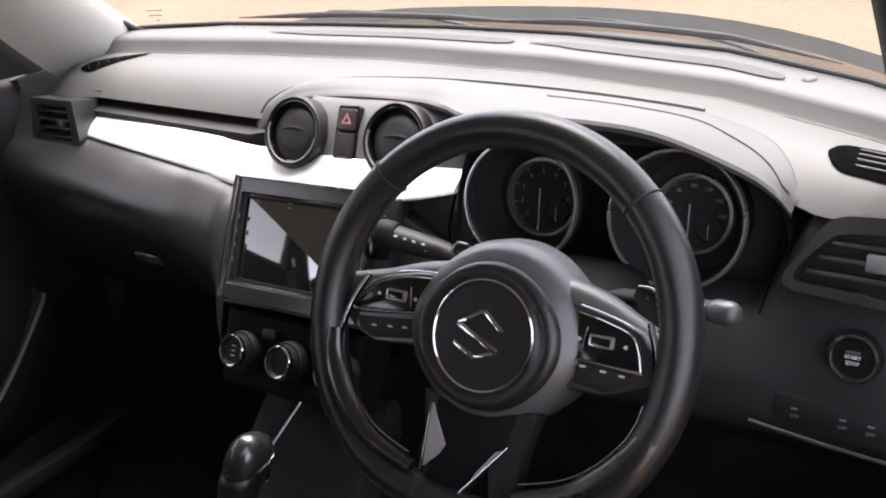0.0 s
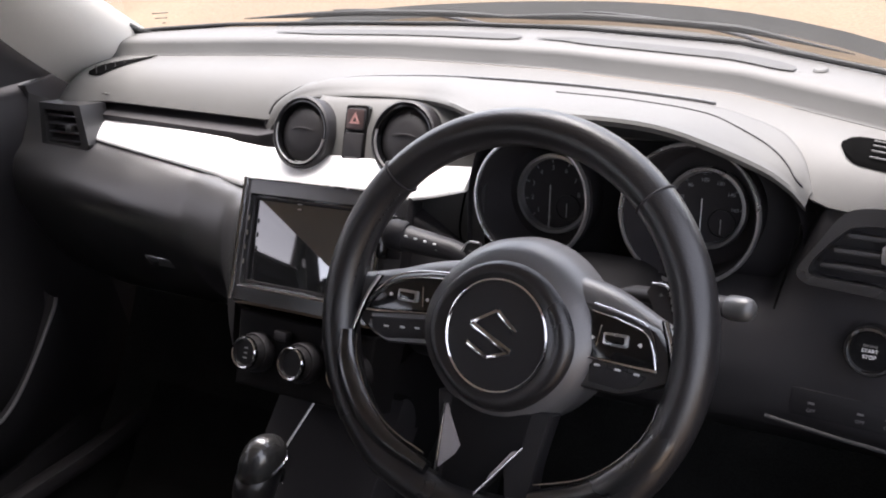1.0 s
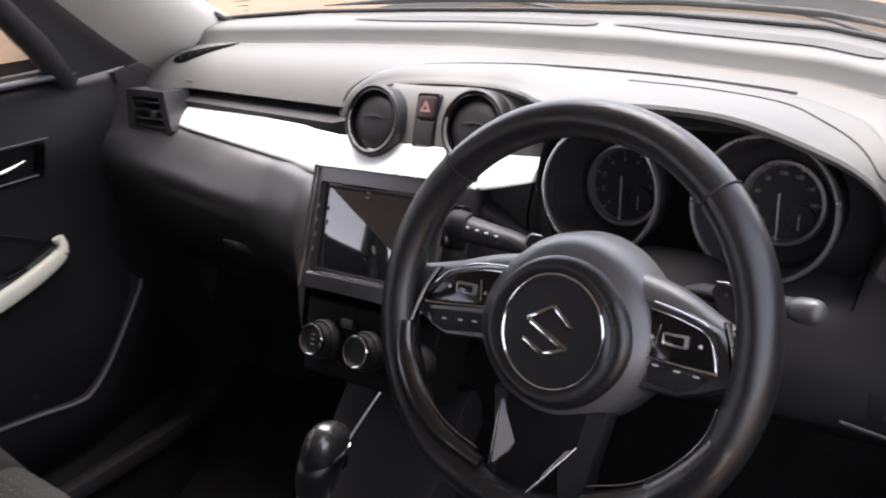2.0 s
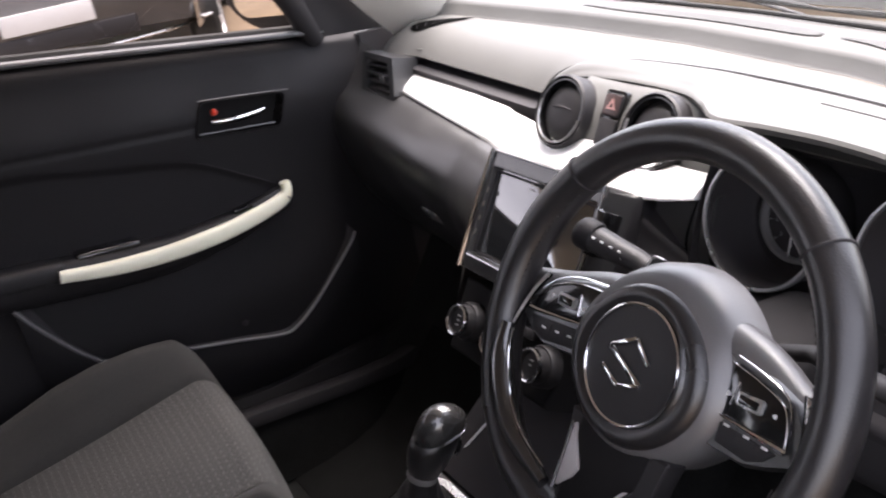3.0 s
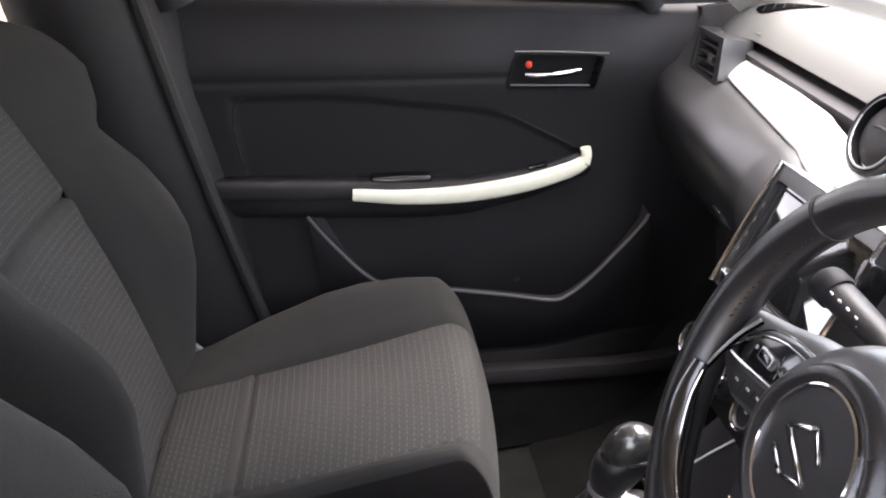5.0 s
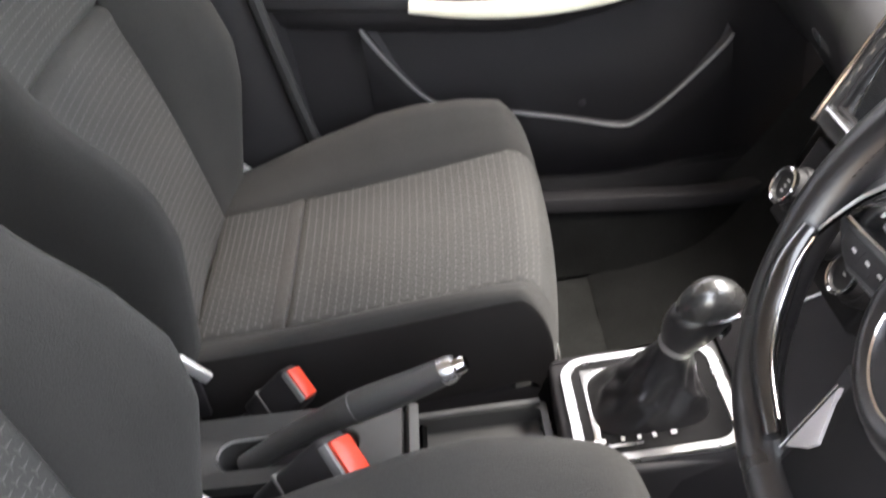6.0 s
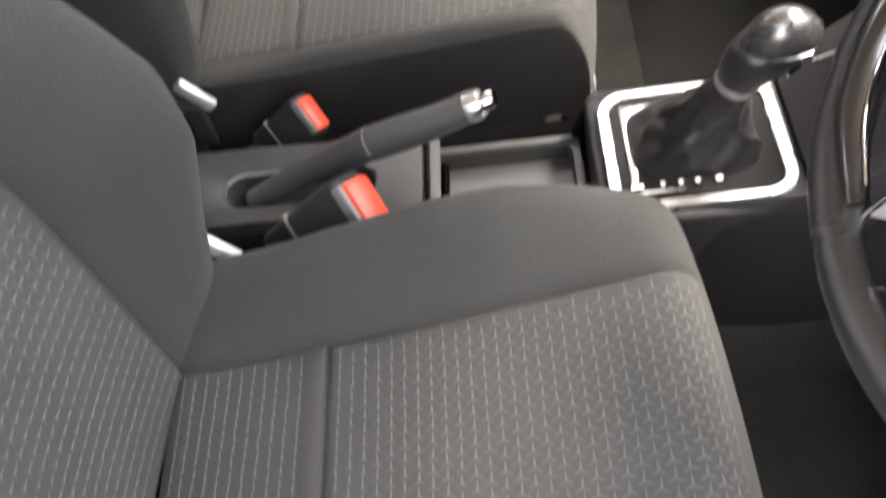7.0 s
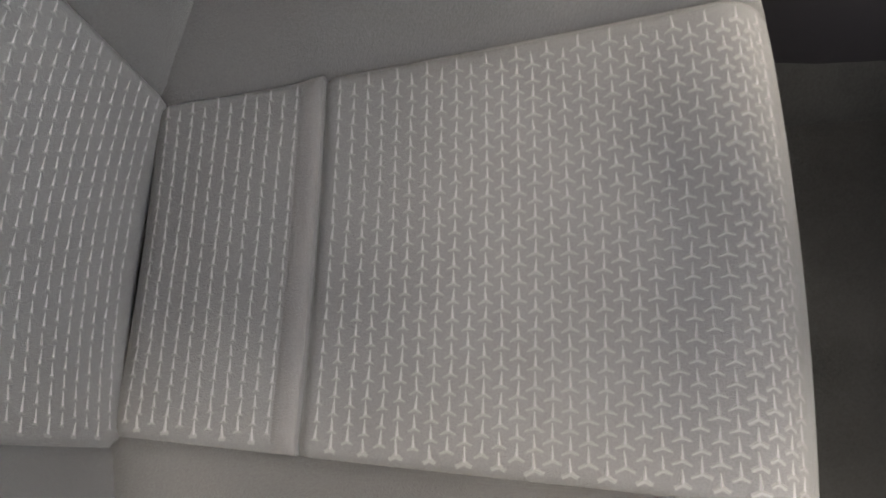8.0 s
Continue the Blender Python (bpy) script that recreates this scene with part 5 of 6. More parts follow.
def passenger_door():
    d = thing("passenger_door", I4, "closed front passenger door with black trim and an ivory pull", "car door")
    ins_top = [(-0.49, 0.846), (-0.30, 0.822), (-0.156, 0.786), (-0.03, 0.752), (0.05, 0.702), (0.09, 0.675), (0.12, 0.652)]
    arm_top = [(-0.56, 0.714), (-0.50, 0.705), (-0.30, 0.672), (-0.10, 0.640), (0.02, 0.640), (0.12, 0.655)]
    ins_top = [(p.x, p.y) for p in smooth_line([(a, b, 0) for a, b in ins_top], 60)]
    rows = []
    ny, nz = 170, 150
    for i in range(ny + 1):
        y = -0.515 + 0.865 * i / ny
        zs = ip(y, SILL_Z)
        row = []
        for j in range(nz + 1):
            w = j / nz
            z = 0.27 + (zs - 0.27) * w
            x = -0.698
            x -= 0.018 * max(0.0, (w - 0.955) / 0.045) ** 2 + 0.034 * max(0.0, (w - 0.83) / 0.17) ** 1.6
            x += 0.004 * math.exp(-((z - zs + 0.13) / 0.05) ** 2)
            # recessed insert above the armrest
            if -0.47 < y < 0.115:
                t, b = ip(y, ins_top), ip(y, arm_top)
                e = min(t - z, z - b + 0.02, (y + 0.47) * 0.8)
                q = max(0.0, min(1.0, e / 0.012))
                x -= 0.005 * q * q * (3 - 2 * q)
            # fine moulded crease above the insert
            x -= 0.0022 * math.exp(-(((z - 0.868 + 0.13 * (y + 0.49)) / 0.005) ** 2)) * (y < 0.09)
            # hollow behind the release handle
            a, b = (y - 0.078) - 0.17 * (z - 0.803) - 0.22 * (z - 0.803), (z - 0.803) + 0.17 * (y - 0.078)
            if abs(a) < 0.074 and abs(b) < 0.029:
                x -= 0.035
            # swelling of the lower door
            x += 0.020 * math.exp(-((z - 0.45) / 0.12) ** 2) * max(0.0, min(1.0, (0.30 - y) / 0.15))
            row.append((x, y, z))
        rows.append(row)
    part("door_card", loft(rows), DOOR, d, "black grained door card", 32)
    # thin raised edge round the insert
    edge = [(-0.462, 0.700), (-0.466, 0.780), (-0.455, 0.826), (-0.420, 0.838)] + [p for p in ins_top[8:-1:4]]
    part("insert_edge", tube(smooth_line([(-0.6985, y, z) for y, z in edge], 80), 0.0014, 6), PLASTIC, d, "thin raised edge of the insert")
    # outer skin
    rows = [[(-0.80 - 0.02 * math.sin(math.pi * k / 10), y, 0.18 + (ip(y, SILL_Z) - 0.18) * k / 10) for k in range(11)] for y in np.linspace(-0.56, 0.40, 12)]
    part("outer_skin", loft(rows), PAINT, d, "dark painted outer skin")
    # window waist seal
    pts = [(-0.722, y, ip(y, SILL_Z) + 0.004) for y in np.linspace(-0.56, 0.27, 40)]
    part("waist_trim", tube(pts, 0.0095, 10, 0.6), WAIST, d, "smooth grey waist rail")
    pts = [(-0.745, y, ip(y, SILL_Z) + 0.008) for y in np.linspace(-0.56, 0.27, 40)]
    part("waist_seal", tube(pts, 0.010, 8, 0.9), RUBBER, d, "black rubber glass seal")
    # window pane
    rows = []
    for k in range(9):
        w = k / 8
        rows.append([(-0.755 + 0.10 * w, y - (0.30 * max(0.0, (y - 0.0) / 0.27)) * w, ip(y, SILL_Z) - 0.02 + (1.33 - ip(y, SILL_Z)) * w) for y in np.linspace(-0.54, 0.27, 20)])
    part("window_pane", loft(rows), TINT, d, "side window pane tinted to dim the yard beyond")
    # frame, mirror sail and rear upright
    fr = smooth_line([(-0.735, 0.26, 0.88), (-0.71, 0.21, 0.98), (-0.68, 0.10, 1.16), (-0.66, -0.04, 1.30), (-0.655, -0.30, 1.345), (-0.655, -0.58, 1.345)], 40)
    part("window_frame", tube(fr, 0.022, 10), DARK, d, "black window frame")
    sail = [(-0.715, 0.255, 0.885), (-0.715, 0.40, 0.868), (-0.700, 0.36, 0.96), (-0.69, 0.27, 1.08), (-0.685, 0.17, 1.13), (-0.70, 0.215, 0.985)]
    bm = bmesh.new()
    bm.faces.new([bm.verts.new(p) for p in sail])
    part("mirror_sail", thicken(bm, 0.012), DARK, d, "black corner cover")
    part("rear_upright", tube([(-0.72, -0.52, 1.0), (-0.69, -0.545, 1.15), (-0.66, -0.57, 1.34)], 0.05, 12, 0.8), DARK, d)
    # release handle in its bowl
    yc, zc = 0.078, 0.803
    hm = axes((-0.6895, yc, zc), (0, 1, -0.17), (0, 0.17, 1))
    rh = part("release_bowl", placed(frame_ring(round_rect(0.154, 0.060, 0.010, skew=0.22), round_rect(0.148, 0.055, 0.008, skew=0.22), 0.006, 0.0010, True, 0.026), hm), SHROUD, d, "black handle bowl")
    part("bowl_rim", placed(tube([(-0.072, 0.033, 0.001), (0.0, 0.034, 0.0015), (0.086, 0.033, 0.001)], 0.0012, 6), hm), SILVER_GREY, rh)
    lever = []
    for k in range(14):
        u = k / 13
        lever.append((-0.052 + 0.094 * u, -0.006 + 0.010 * u * u, -0.004 + 0.008 * math.sin(math.pi * u)))
    part("release_lever", placed(tube(lever, [0.0034 + 0.0022 * math.sin(math.pi * k / 13) for k in range(14)], 10, 0.7), hm), CHROME, rh, "chrome release lever")
    part("lock_knob", placed(box(0.011, 0.012, 0.012, (-0.046, 0.010, -0.008), 0.005, 3), hm), RED, rh, "red lock marker")
    part("lower_lip", placed(tube([(-0.075, -0.024, -0.004), (0.06, -0.022, -0.004)], 0.0016, 8), hm), SILVER_GREY, rh)
    # armrest shelf
    rows = []
    for k in range(50):
        u = k / 49
        y = -0.530 + 0.655 * u
        zt = ip(y, arm_top) + 0.004
        out = 0.036 * min(1.0, 0.35 + 4 * u) * (1 - 0.55 * max(0, (u - 0.72) / 0.28) ** 1.5)
        if u > 0.985:
            out *= 0.6
        h = 0.075 - 0.03 * max(0.0, (u - 0.55) / 0.45)
        rows.append([(-0.715, y, zt - 0.002), (-0.70, y, zt), (-0.700 + out * 0.75, y, zt), (-0.700 + out * 0.95, y, zt - 0.006), (-0.700 + out, y, zt - 0.016), (-0.700 + out * 0.92, y, zt - h * 0.6), (-0.700 + out * 0.55, y, zt - h * 0.9), (-0.70, y, zt - h)])
    part("armrest", loft(rows), PLASTIC, d, "black armrest shelf", 45)
    # ivory pull along its edge, turned up at the front
    path = smooth_line([(-0.660, -0.290, 0.655), (-0.658, -0.20, 0.637), (-0.660, -0.10, 0.626), (-0.668, 0.0, 0.6245), (-0.676, 0.075, 0.6320), (-0.679, 0.106, 0.640), (-0.681, 0.1165, 0.652), (-0.684, 0.1165, 0.666)], 60)
    sec = []
    for k, p in enumerate(path):
        u = k / 59
        hh = 0.0100 + 0.0052 * math.sin(math.pi * min(1.0, u * 1.2)) - 0.001 * (u > 0.8)
        t = path[min(k + 1, 59)] - path[max(k - 1, 0)]
        t.normalize()
        s = Vector((1, 0, 0))
        v = t.cross(s).normalized()
        if v.z < 0 and u < 0.75:
            v = -v
        sec.append([p + v * hh * math.copysign(abs(math.sin(a)) ** 0.7, math.sin(a)) + s * 0.009 * math.copysign(abs(math.cos(a)) ** 0.7, math.cos(a)) for a in [2 * math.pi * j / 14 for j in range(14)]])
    part("pull_trim", loft(sec, close_v=True, caps=True), IVORY, d, "ivory white pull trim")
    # pull cup and window switch on the shelf
    part("pull_cup", placed(box(0.034, 0.105, 0.013, bevel=0.006, seg=3), Matrix.Translation((-0.688, -0.205, 0.663)) @ Matrix.Rotation(radians(-7), 4, "X")), GLOSS, d, "gloss black pull cup")
    part("window_switch", placed(box(0.014, 0.034, 0.008, bevel=0.002), Matrix.Translation((-0.680, 0.03, 0.647))), GLOSS, d)
    part("shelf_block", placed(box(0.055, 0.25, 0.035, bevel=0.010, seg=3), Matrix.Translation((-0.689, -0.400, 0.676)) @ Matrix.Rotation(radians(-9), 4, "X")), PLASTIC, d, "padded rear end of the armrest")
    # map pocket with its pale lip
    lip = [(-0.372, 0.625), (-0.345, 0.578), (-0.295, 0.505), (-0.25, 0.470), (-0.157, 0.448), (-0.05, 0.418), (0.03, 0.393), (0.062, 0.397), (0.105, 0.424), (0.16, 0.471), (0.207, 0.515), (0.218, 0.531)]
    pts = smooth_line([(-0.668, y, z) for y, z in lip], 60)
    part("pocket_lip", tube(pts, 0.0032, 8), SILVER_GREY, d, "thin grey pocket lip")
    sec = []
    for p in pts:
        top = 0.585 - 0.02 * (p.y + 0.1)
        sec.append([p + Vector((-0.001, 0, 0)), p + Vector((-0.016, 0.0, 0.004)), Vector((-0.688, p.y, max(p.z + 0.004, p.z))), Vector((-0.70, p.y * 0.97, p.z + 0.03)), Vector((-0.70, p.y * 0.9, max(p.z + 0.035, top)))])
    part("pocket_hollow", loft(sec), DARK, d, "dark pocket hollow")
    sec = []
    for p in pts:
        sec.append([p + Vector((-0.001, 0, -0.002)), p + Vector((0.002, 0, -0.02)), Vector((-0.668, p.y, p.z - 0.06)), Vector((-0.69, p.y, 0.29))])
    part("pocket_front", loft(sec), DOOR, d, "black lower door moulding")
    part("speaker_pin", lathe([(0.006, 0), (0.006, 0.003), (0, 0.004)], 14), PLASTIC, d).matrix_local = axes((-0.680, -0.027, 0.441), (0, 1, 0), (0, 0, 1))


WAIST = mat("smooth_waist_trim", (0.085, 0.085, 0.088), 0.34, 0.0, grain=500, bump=0.0, spec=0.8)
passenger_door()


def wing_mirror():
    w = thing("wing_mirror", I4, "folded-out wing mirror with a dark housing", "wing mirror")
    c = Vector((-0.905, 0.262, 0.978))
    bm = bmesh.new()
    bmesh.ops.create_uvsphere(bm, u_segments=28, v_segments=16, radius=1)
    for v in bm.verts:
        q = v.co
        v.co = Vector((q.x * 0.122, (q.y * 0.07 if q.y > 0 else q.y * 0.012), q.z * 0.098))
    part("housing", placed(bm, axes(c, (0.86, 0.5, 0), (-0.5, 0.86, 0))), DARK, w, "dark mirror housing")
    part("mirror_glass", placed(plate(round_rect(0.160, 0.13, 0.035), 0.004, 0.001), axes(c + Vector((0.008, -0.014, 0)), (0.86, 0.5, 0.0), (-0.02, 0.04, 1))), MIRROR, w, "mirror glass full of bright sky")
    part("mirror_arm", tube([c + Vector((0.05, 0.05, -0.05)), (-0.77, 0.33, 0.895)], [0.025, 0.035], 12), DARK, w)


wing_mirror()


# ---- seats ----
BOL_W = [(0, 0), (0.2, 0.30), (0.4, 0.56), (0.55, 0.72), (0.7, 0.86), (0.85, 0.965), (0.95, 1.0), (1.0, 1.0)]
BOL_H = [(0, 0), (0.1, 0.28), (0.25, 0.66), (0.4, 0.93), (0.52, 1.0), (0.66, 0.93), (0.8, 0.62), (0.92, 0.1), (1.0, -0.6)]


CUSHION = {"near": (0.122, 0.048), "far": (0.122, 0.048), "half_near": 0.238, "low": 1.0, "inner": [(0, 1), (1, 1)], "back": [(0, 0.012), (0.08, 0.035), (0.17, 0.060), (0.3, 0.100), (0.4, 0.110), (0.5, 0.092), (0.6, 0.062), (0.75, 0.036), (0.88, 0.025), (1, 0.01)], "skew": 0.0, "length": 0.463, "crest": [(0, 0.014), (0.12, 0.026), (0.3, 0.050), (0.5, 0.068), (0.62, 0.068), (0.75, 0.050), (0.88, 0.016), (1.0, 0.002), (1.3, 0.0)]}


def cushion_point(u, v, half=0.238):
    """u: -1..1 centre, to +-2 over the side bolsters; v: 0 at the back, 1 at the front, to 1.3 down the front."""
    w = min(v, 1.0)
    a0, b0 = CUSHION["near"] if u > 0 else CUSHION["far"]
    hw = a0 + b0 * w
    half = CUSHION["half_near"] if u > 0 else half
    cl = CUSHION["length"]
    y = -0.545 + cl * w
    z = 0.468 + 0.012 * w + 0.030 * w**2
    # waterfall front
    if v > 0.86:
        k = (v - 0.86) / 0.44
        th = min(k, 0.75) / 0.75 * 1.62
        y = -0.545 + cl * 0.86 + 0.046 * math.sin(th) - 0.02 * max(0, k - 0.75)
        z = 0.468 + 0.012 * 0.86 + 0.030 * 0.86**2 - 0.085 * (1 - math.cos(th)) - 0.30 * max(0, k - 0.75)
    crest = ip(v, CUSHION["crest"])
    if abs(u) <= 1:
        x = u * hw
        z += 0.010 * u * u * (1 - max(0, v - 0.8) * 2 if v < 1.3 else 0) + 0.006 * (1 - u * u) * math.sin(math.pi * min(1, w / 0.3)) * (w < 0.3) + 0.004 * (1 - u * u)
    else:
        a = abs(u) - 1
        x = math.copysign(hw + (half - hw) * ip(a, BOL_W), u)
        z += 0.010 * (1 - max(0, v - 0.8) * 2)
        h = ip(a, BOL_H)
        z += crest * h * (CUSHION["low"] if u > 0 else 1.0) if h >= 0 else 0.22 * h
        y -= 0.012 * a * max(0.0, v - 0.8)
    y += w * w * (0.012 * (1 - (x / half) ** 2) - CUSHION["skew"] * x / half)
    z -= 0.005 * math.exp(-(((abs(u) - 1) / 0.022) ** 2))
    z -= 0.006 * max(0.0, 1 - v / 0.035) ** 2
    return Vector((x, y, z))


def back_point(u, w, half=0.235):
    """w: 0 at the seat joint, 1 at the top."""
    hw = 0.128 + 0.030 * math.sin(math.pi * min(0.5, w * 0.8))
    hh = half - 0.012 * math.exp(-(((w - 0.74) / 0.06) ** 2)) - 0.05 * max(0.0, (w - 0.92) / 0.2) ** 2
    base = Vector((0, -0.548, 0.455))
    up, out = Vector((0, -0.27, 0.963)), Vector((0, 0.963, 0.27))
    length = 0.60
    crest = ip(w, CUSHION["back"])
    if u > 0:
        crest *= ip(w, CUSHION["inner"])
    d = 0.018 * math.sin(math.pi * min(w, 1.0)) - 0.05 * max(0, w - 0.92) ** 1.2 * 4
    if abs(u) <= 1:
        x = u * hw
        d += 0.012 * u * u
    else:
        a = abs(u) - 1
        x = math.copysign(hw + (hh - hw) * ip(a, BOL_W), u)
        h = ip(a, BOL_H)
        d += 0.012 + (crest * h if h >= 0 else 0.16 * h)
    d -= 0.005 * math.exp(-(((abs(u) - 1) / 0.025) ** 2)) + 0.005 * max(0.0, 1 - w / 0.03) ** 2
    return base + up * (length * w) + out * d + Vector((x, 0, 0))


def grid(fn, u0, u1, v0, v1, nu, nv):
    return loft([[fn(u0 + (u1 - u0) * i / nu, v0 + (v1 - v0) * j / nv) for j in range(nv + 1)] for i in range(nu + 1)])


def woven_marks(fn, u0, u1, v0, v1, pu, pv, along, size=0.0066):
    """Raised three-armed threads in a staggered lattice over a surface."""
    verts, faces, slots = [], [], []
    # rows at even steps along the surface
    run = [fn(0.0, v0 + (v1 - v0) * k / 200) for k in range(201)]
    dist = [0.0]
    for k in range(200):
        dist.append(dist[-1] + (run[k + 1] - run[k]).length)
    nu, nv = int(round((u1 - u0) / pu)), int(round(dist[-1] / pv))
    for i in range(nu + 1):
        for j in range(nv + 1):
            u = u0 + (u1 - u0) * (i + (0.5 if j % 2 else 0.0)) / (nu + 0.5)
            v = float(np.interp(dist[-1] * (j + 0.5) / (nv + 1), dist, [v0 + (v1 - v0) * k / 200 for k in range(201)]))
            if u > u1:
                continue
            p = fn(u, v)
            e = 1e-3
            du = (fn(u + e, v) - p)
            dv = (fn(u, v + e) - p)
            if du.length < 1e-9 or dv.length < 1e-9:
                continue
            du.normalize()
            nrm = du.cross(dv).normalized()
            if nrm.z < 0 and along == "seat" or nrm.y < 0 and along == "back":
                nrm = -nrm
            dv = nrm.cross(du)
            if dv.dot(fn(u, v + e) - p) < 0:
                dv = -dv
            jit = random.uniform(0.88, 1.12)
            arm = max(0.28, min(1.0, (v - 0.10) / 0.50)) if along == "seat" else max(0.28, min(0.8, (v - 0.08) / 0.35))
            threads = [(180, 1.36, 0.0013, 0.0004, 0.0007)]
            threads += [(64, 0.25 + 0.66 * arm, 0.0017, 0.0014, 0.0006 * arm), (-64, 0.25 + 0.66 * arm, 0.0017, 0.0014, 0.0006 * arm)]
            for ang, ln, w0, w1, lift in threads:
                a = radians(ang + random.uniform(-5, 5))
                d = du * math.cos(a) + dv * math.sin(a)
                s = nrm.cross(d)
                tip = p + d * size * ln * jit
                b = len(verts)
                verts += [p + s * w0 - nrm * 0.0001, p - s * w0 - nrm * 0.0001, tip - s * w1 - nrm * 0.0002, tip + s * w1 - nrm * 0.0002, p + nrm * lift, tip + nrm * lift * 0.3]
                faces += [(b, b + 4, b + 5, b + 3), (b + 1, b + 2, b + 5, b + 4), (b + 2, b + 3, b + 5)]
                slots += [0 if ang == 180 else 1] * 3
    me = bpy.data.meshes.new("woven_marks")
    me.from_pydata([tuple(q) for q in verts], [], faces)
    me.polygons.foreach_set("use_smooth", [False] * len(faces))
    me.materials.append(MARK)
    me.materials.append(ARM)
    me.polygons.foreach_set("material_index", slots)
    return me


def seat(m, label, inner):
    """A front seat at the pose m; inner: side of the seat on which the belt buckle stands."""
    s = thing("front_seat", m, label, "car seat", "front seats")
    # cushion: centre in two panels with a tucked seam between them
    VC = 0.130 / CUSHION["length"]

    def cush_c(u, v):
        p = cushion_point(u, v)
        p.z -= 0.006 * math.exp(-(((v - VC) / 0.004) ** 2)) - 0.002 * math.exp(-(((v - VC + 0.020) / 0.022) ** 2))
        return p
    us = [-1, -0.985, -0.96] + list(np.linspace(-0.92, 0.92, 26)) + [0.96, 0.985, 1]
    def panel(v0, v1, n):
        return loft([[cush_c(u, v0 + (v1 - v0) * j / n) for j in range(n + 1)] for u in us])
    rear = part("cushion_rear", panel(0.0, VC, 50), CLOTH_C, s, "woven rear cushion panel", 70)
    front = part("cushion_front", panel(VC, 1.3, 90), CLOTH_C, s, "woven front cushion panel", 70)
    for nm, a, b in (("cushion_bolster", -2, -1), ("cushion_bolster", 1, 2)):
        sgn = 1 if a > 0 else -1
        bol = part(nm, grid(cushion_point, sgn, sgn * 1.91, 0, 1.3, 24, 60), CLOTH, s, "plain grey cushion bolster", 70)
        # outer face below the crest, darker than the bolster
        part("side_panel", grid(cushion_point, sgn * 1.91, sgn * 2, 0, 1.3, 6, 60), SIDE_CLOTH, bol, "darker cloth side panel", 70)
    for par, v0, v1 in ((rear, 0.012, VC - 0.034), (front, VC + 0.012, 1.0)):
        ob = new("woven_pattern", woven_marks(cush_c, -0.90, 0.955, v0, v1, 0.086, 0.0112, "seat"))
        ob.parent = par
        ob["kind"] = "stuff"
    welt = []
    for u in np.linspace(-1, 1, 40):
        welt.append([cushion_point(u, VC + dv) + Vector((0, 0, h)) for dv, h in ((-0.044, -0.0008), (-0.038, 0.0010), (-0.030, 0.0024), (-0.018, 0.0038), (-0.006, 0.0042), (-0.002, 0.0030), (-0.001, -0.006))])
    part("seam_welt", loft(welt), WELT, rear, "plain folded welt along the seam", 50)
    # piping along the bolster seams
    for sx in (-1, 1):
        pts = [cushion_point(sx * 1.003, v) + Vector((0, 0, -0.002)) for v in np.linspace(0, 1.1, 50)]
        part("piping", tube(pts, 0.0016, 6), CLOTH, s)
    # side valance below the cushion
    rows = []
    for k in range(40):
        v = 1.3 * k / 39
        p = cushion_point(2.0, v)
        rows.append([Vector((sx * 0.236, p.y, z)) for sx, z in ((-1, p.z + 0.005), (-1, 0.24))])
    part("valance", loft(rows), DARK, s, "black plastic side valance")
    rows = [[Vector((0.236, r[0].y, r[0].z)), Vector((0.236, r[1].y, r[1].z))] for r in rows]
    part("valance", loft(rows), DARK, s, "black plastic side valance")
    part("base", box(0.44, 0.40, 0.16, (0, -0.33, 0.33), 0.02), DARK, s, "dark seat base")
    for sx in (-1, 1):
        part("runner", box(0.035, 0.50, 0.03, (sx * 0.19, -0.33, 0.225), 0.004), METAL, s, "steel seat runner")
        if inner < 0:
            part("runner_cover", tube([(sx * 0.19, -0.110, 0.30), (sx * 0.19, -0.105, 0.25), (sx * 0.19, -0.10, 0.19)], 0.012, 8), DARK, s)
            continue
        line = [(sx * 0.19, -0.090, 0.444), (sx * 0.19, -0.080, 0.381), (sx * 0.19, -0.101, 0.326), (sx * 0.19, -0.125, 0.25)]
        cov = part("runner_cover", tube(smooth_line(line, 20), 0.012, 10), DARK, s)
        part("cover_edge", tube([p + Vector((0.004 * sx, 0.0115, 0)) for p in smooth_line(line, 20)], 0.0022, 6), METAL, cov, "bare metal edge")
    # backrest
    def back_c(u, w):
        p = back_point(u, w)
        n = Vector((0, 0.963, 0.27))
        p -= n * (0.012 * math.exp(-(((w - 0.63) / 0.008) ** 2)) - 0.003 * math.exp(-(((w - 0.600) / 0.03) ** 2)))
        return p
    def bpanel(w0, w1, n):
        return loft([[back_c(u, w0 + (w1 - w0) * j / n) for j in range(n + 1)] for u in us])
    lo = part("backrest_lower", bpanel(0.0, 0.63, 75), CLOTH_C, s, "woven lower back panel", 70)
    hi = part("backrest_upper", bpanel(0.63, 0.88, 36), CLOTH_C, s, "woven upper back panel", 70)
    part("backrest_top", loft([[back_c(u, 0.88 + 0.22 * j / 12) for j in range(13)] for u in us]), CLOTH, s, "plain top of the backrest", 70)
    for par, w0, w1 in ((lo, 0.03, 0.600), (hi, 0.645, 0.87)):
        ob = new("woven_pattern", woven_marks(back_c, -0.89, 0.95, w0, w1, 0.088, 0.0114, "back"))
        ob.parent = par
        ob["kind"] = "stuff"
    for a, b in ((-2, -1), (1, 2)):
        part("backrest_bolster", grid(back_point, a, b, 0, 1.1, 26, 60), CLOTH, s, "plain grey back bolster", 70)
    # back shell
    rows = []
    for k in range(20):
        w = 1.1 * k / 19
        l, r = back_point(-2, w), back_point(2, w)
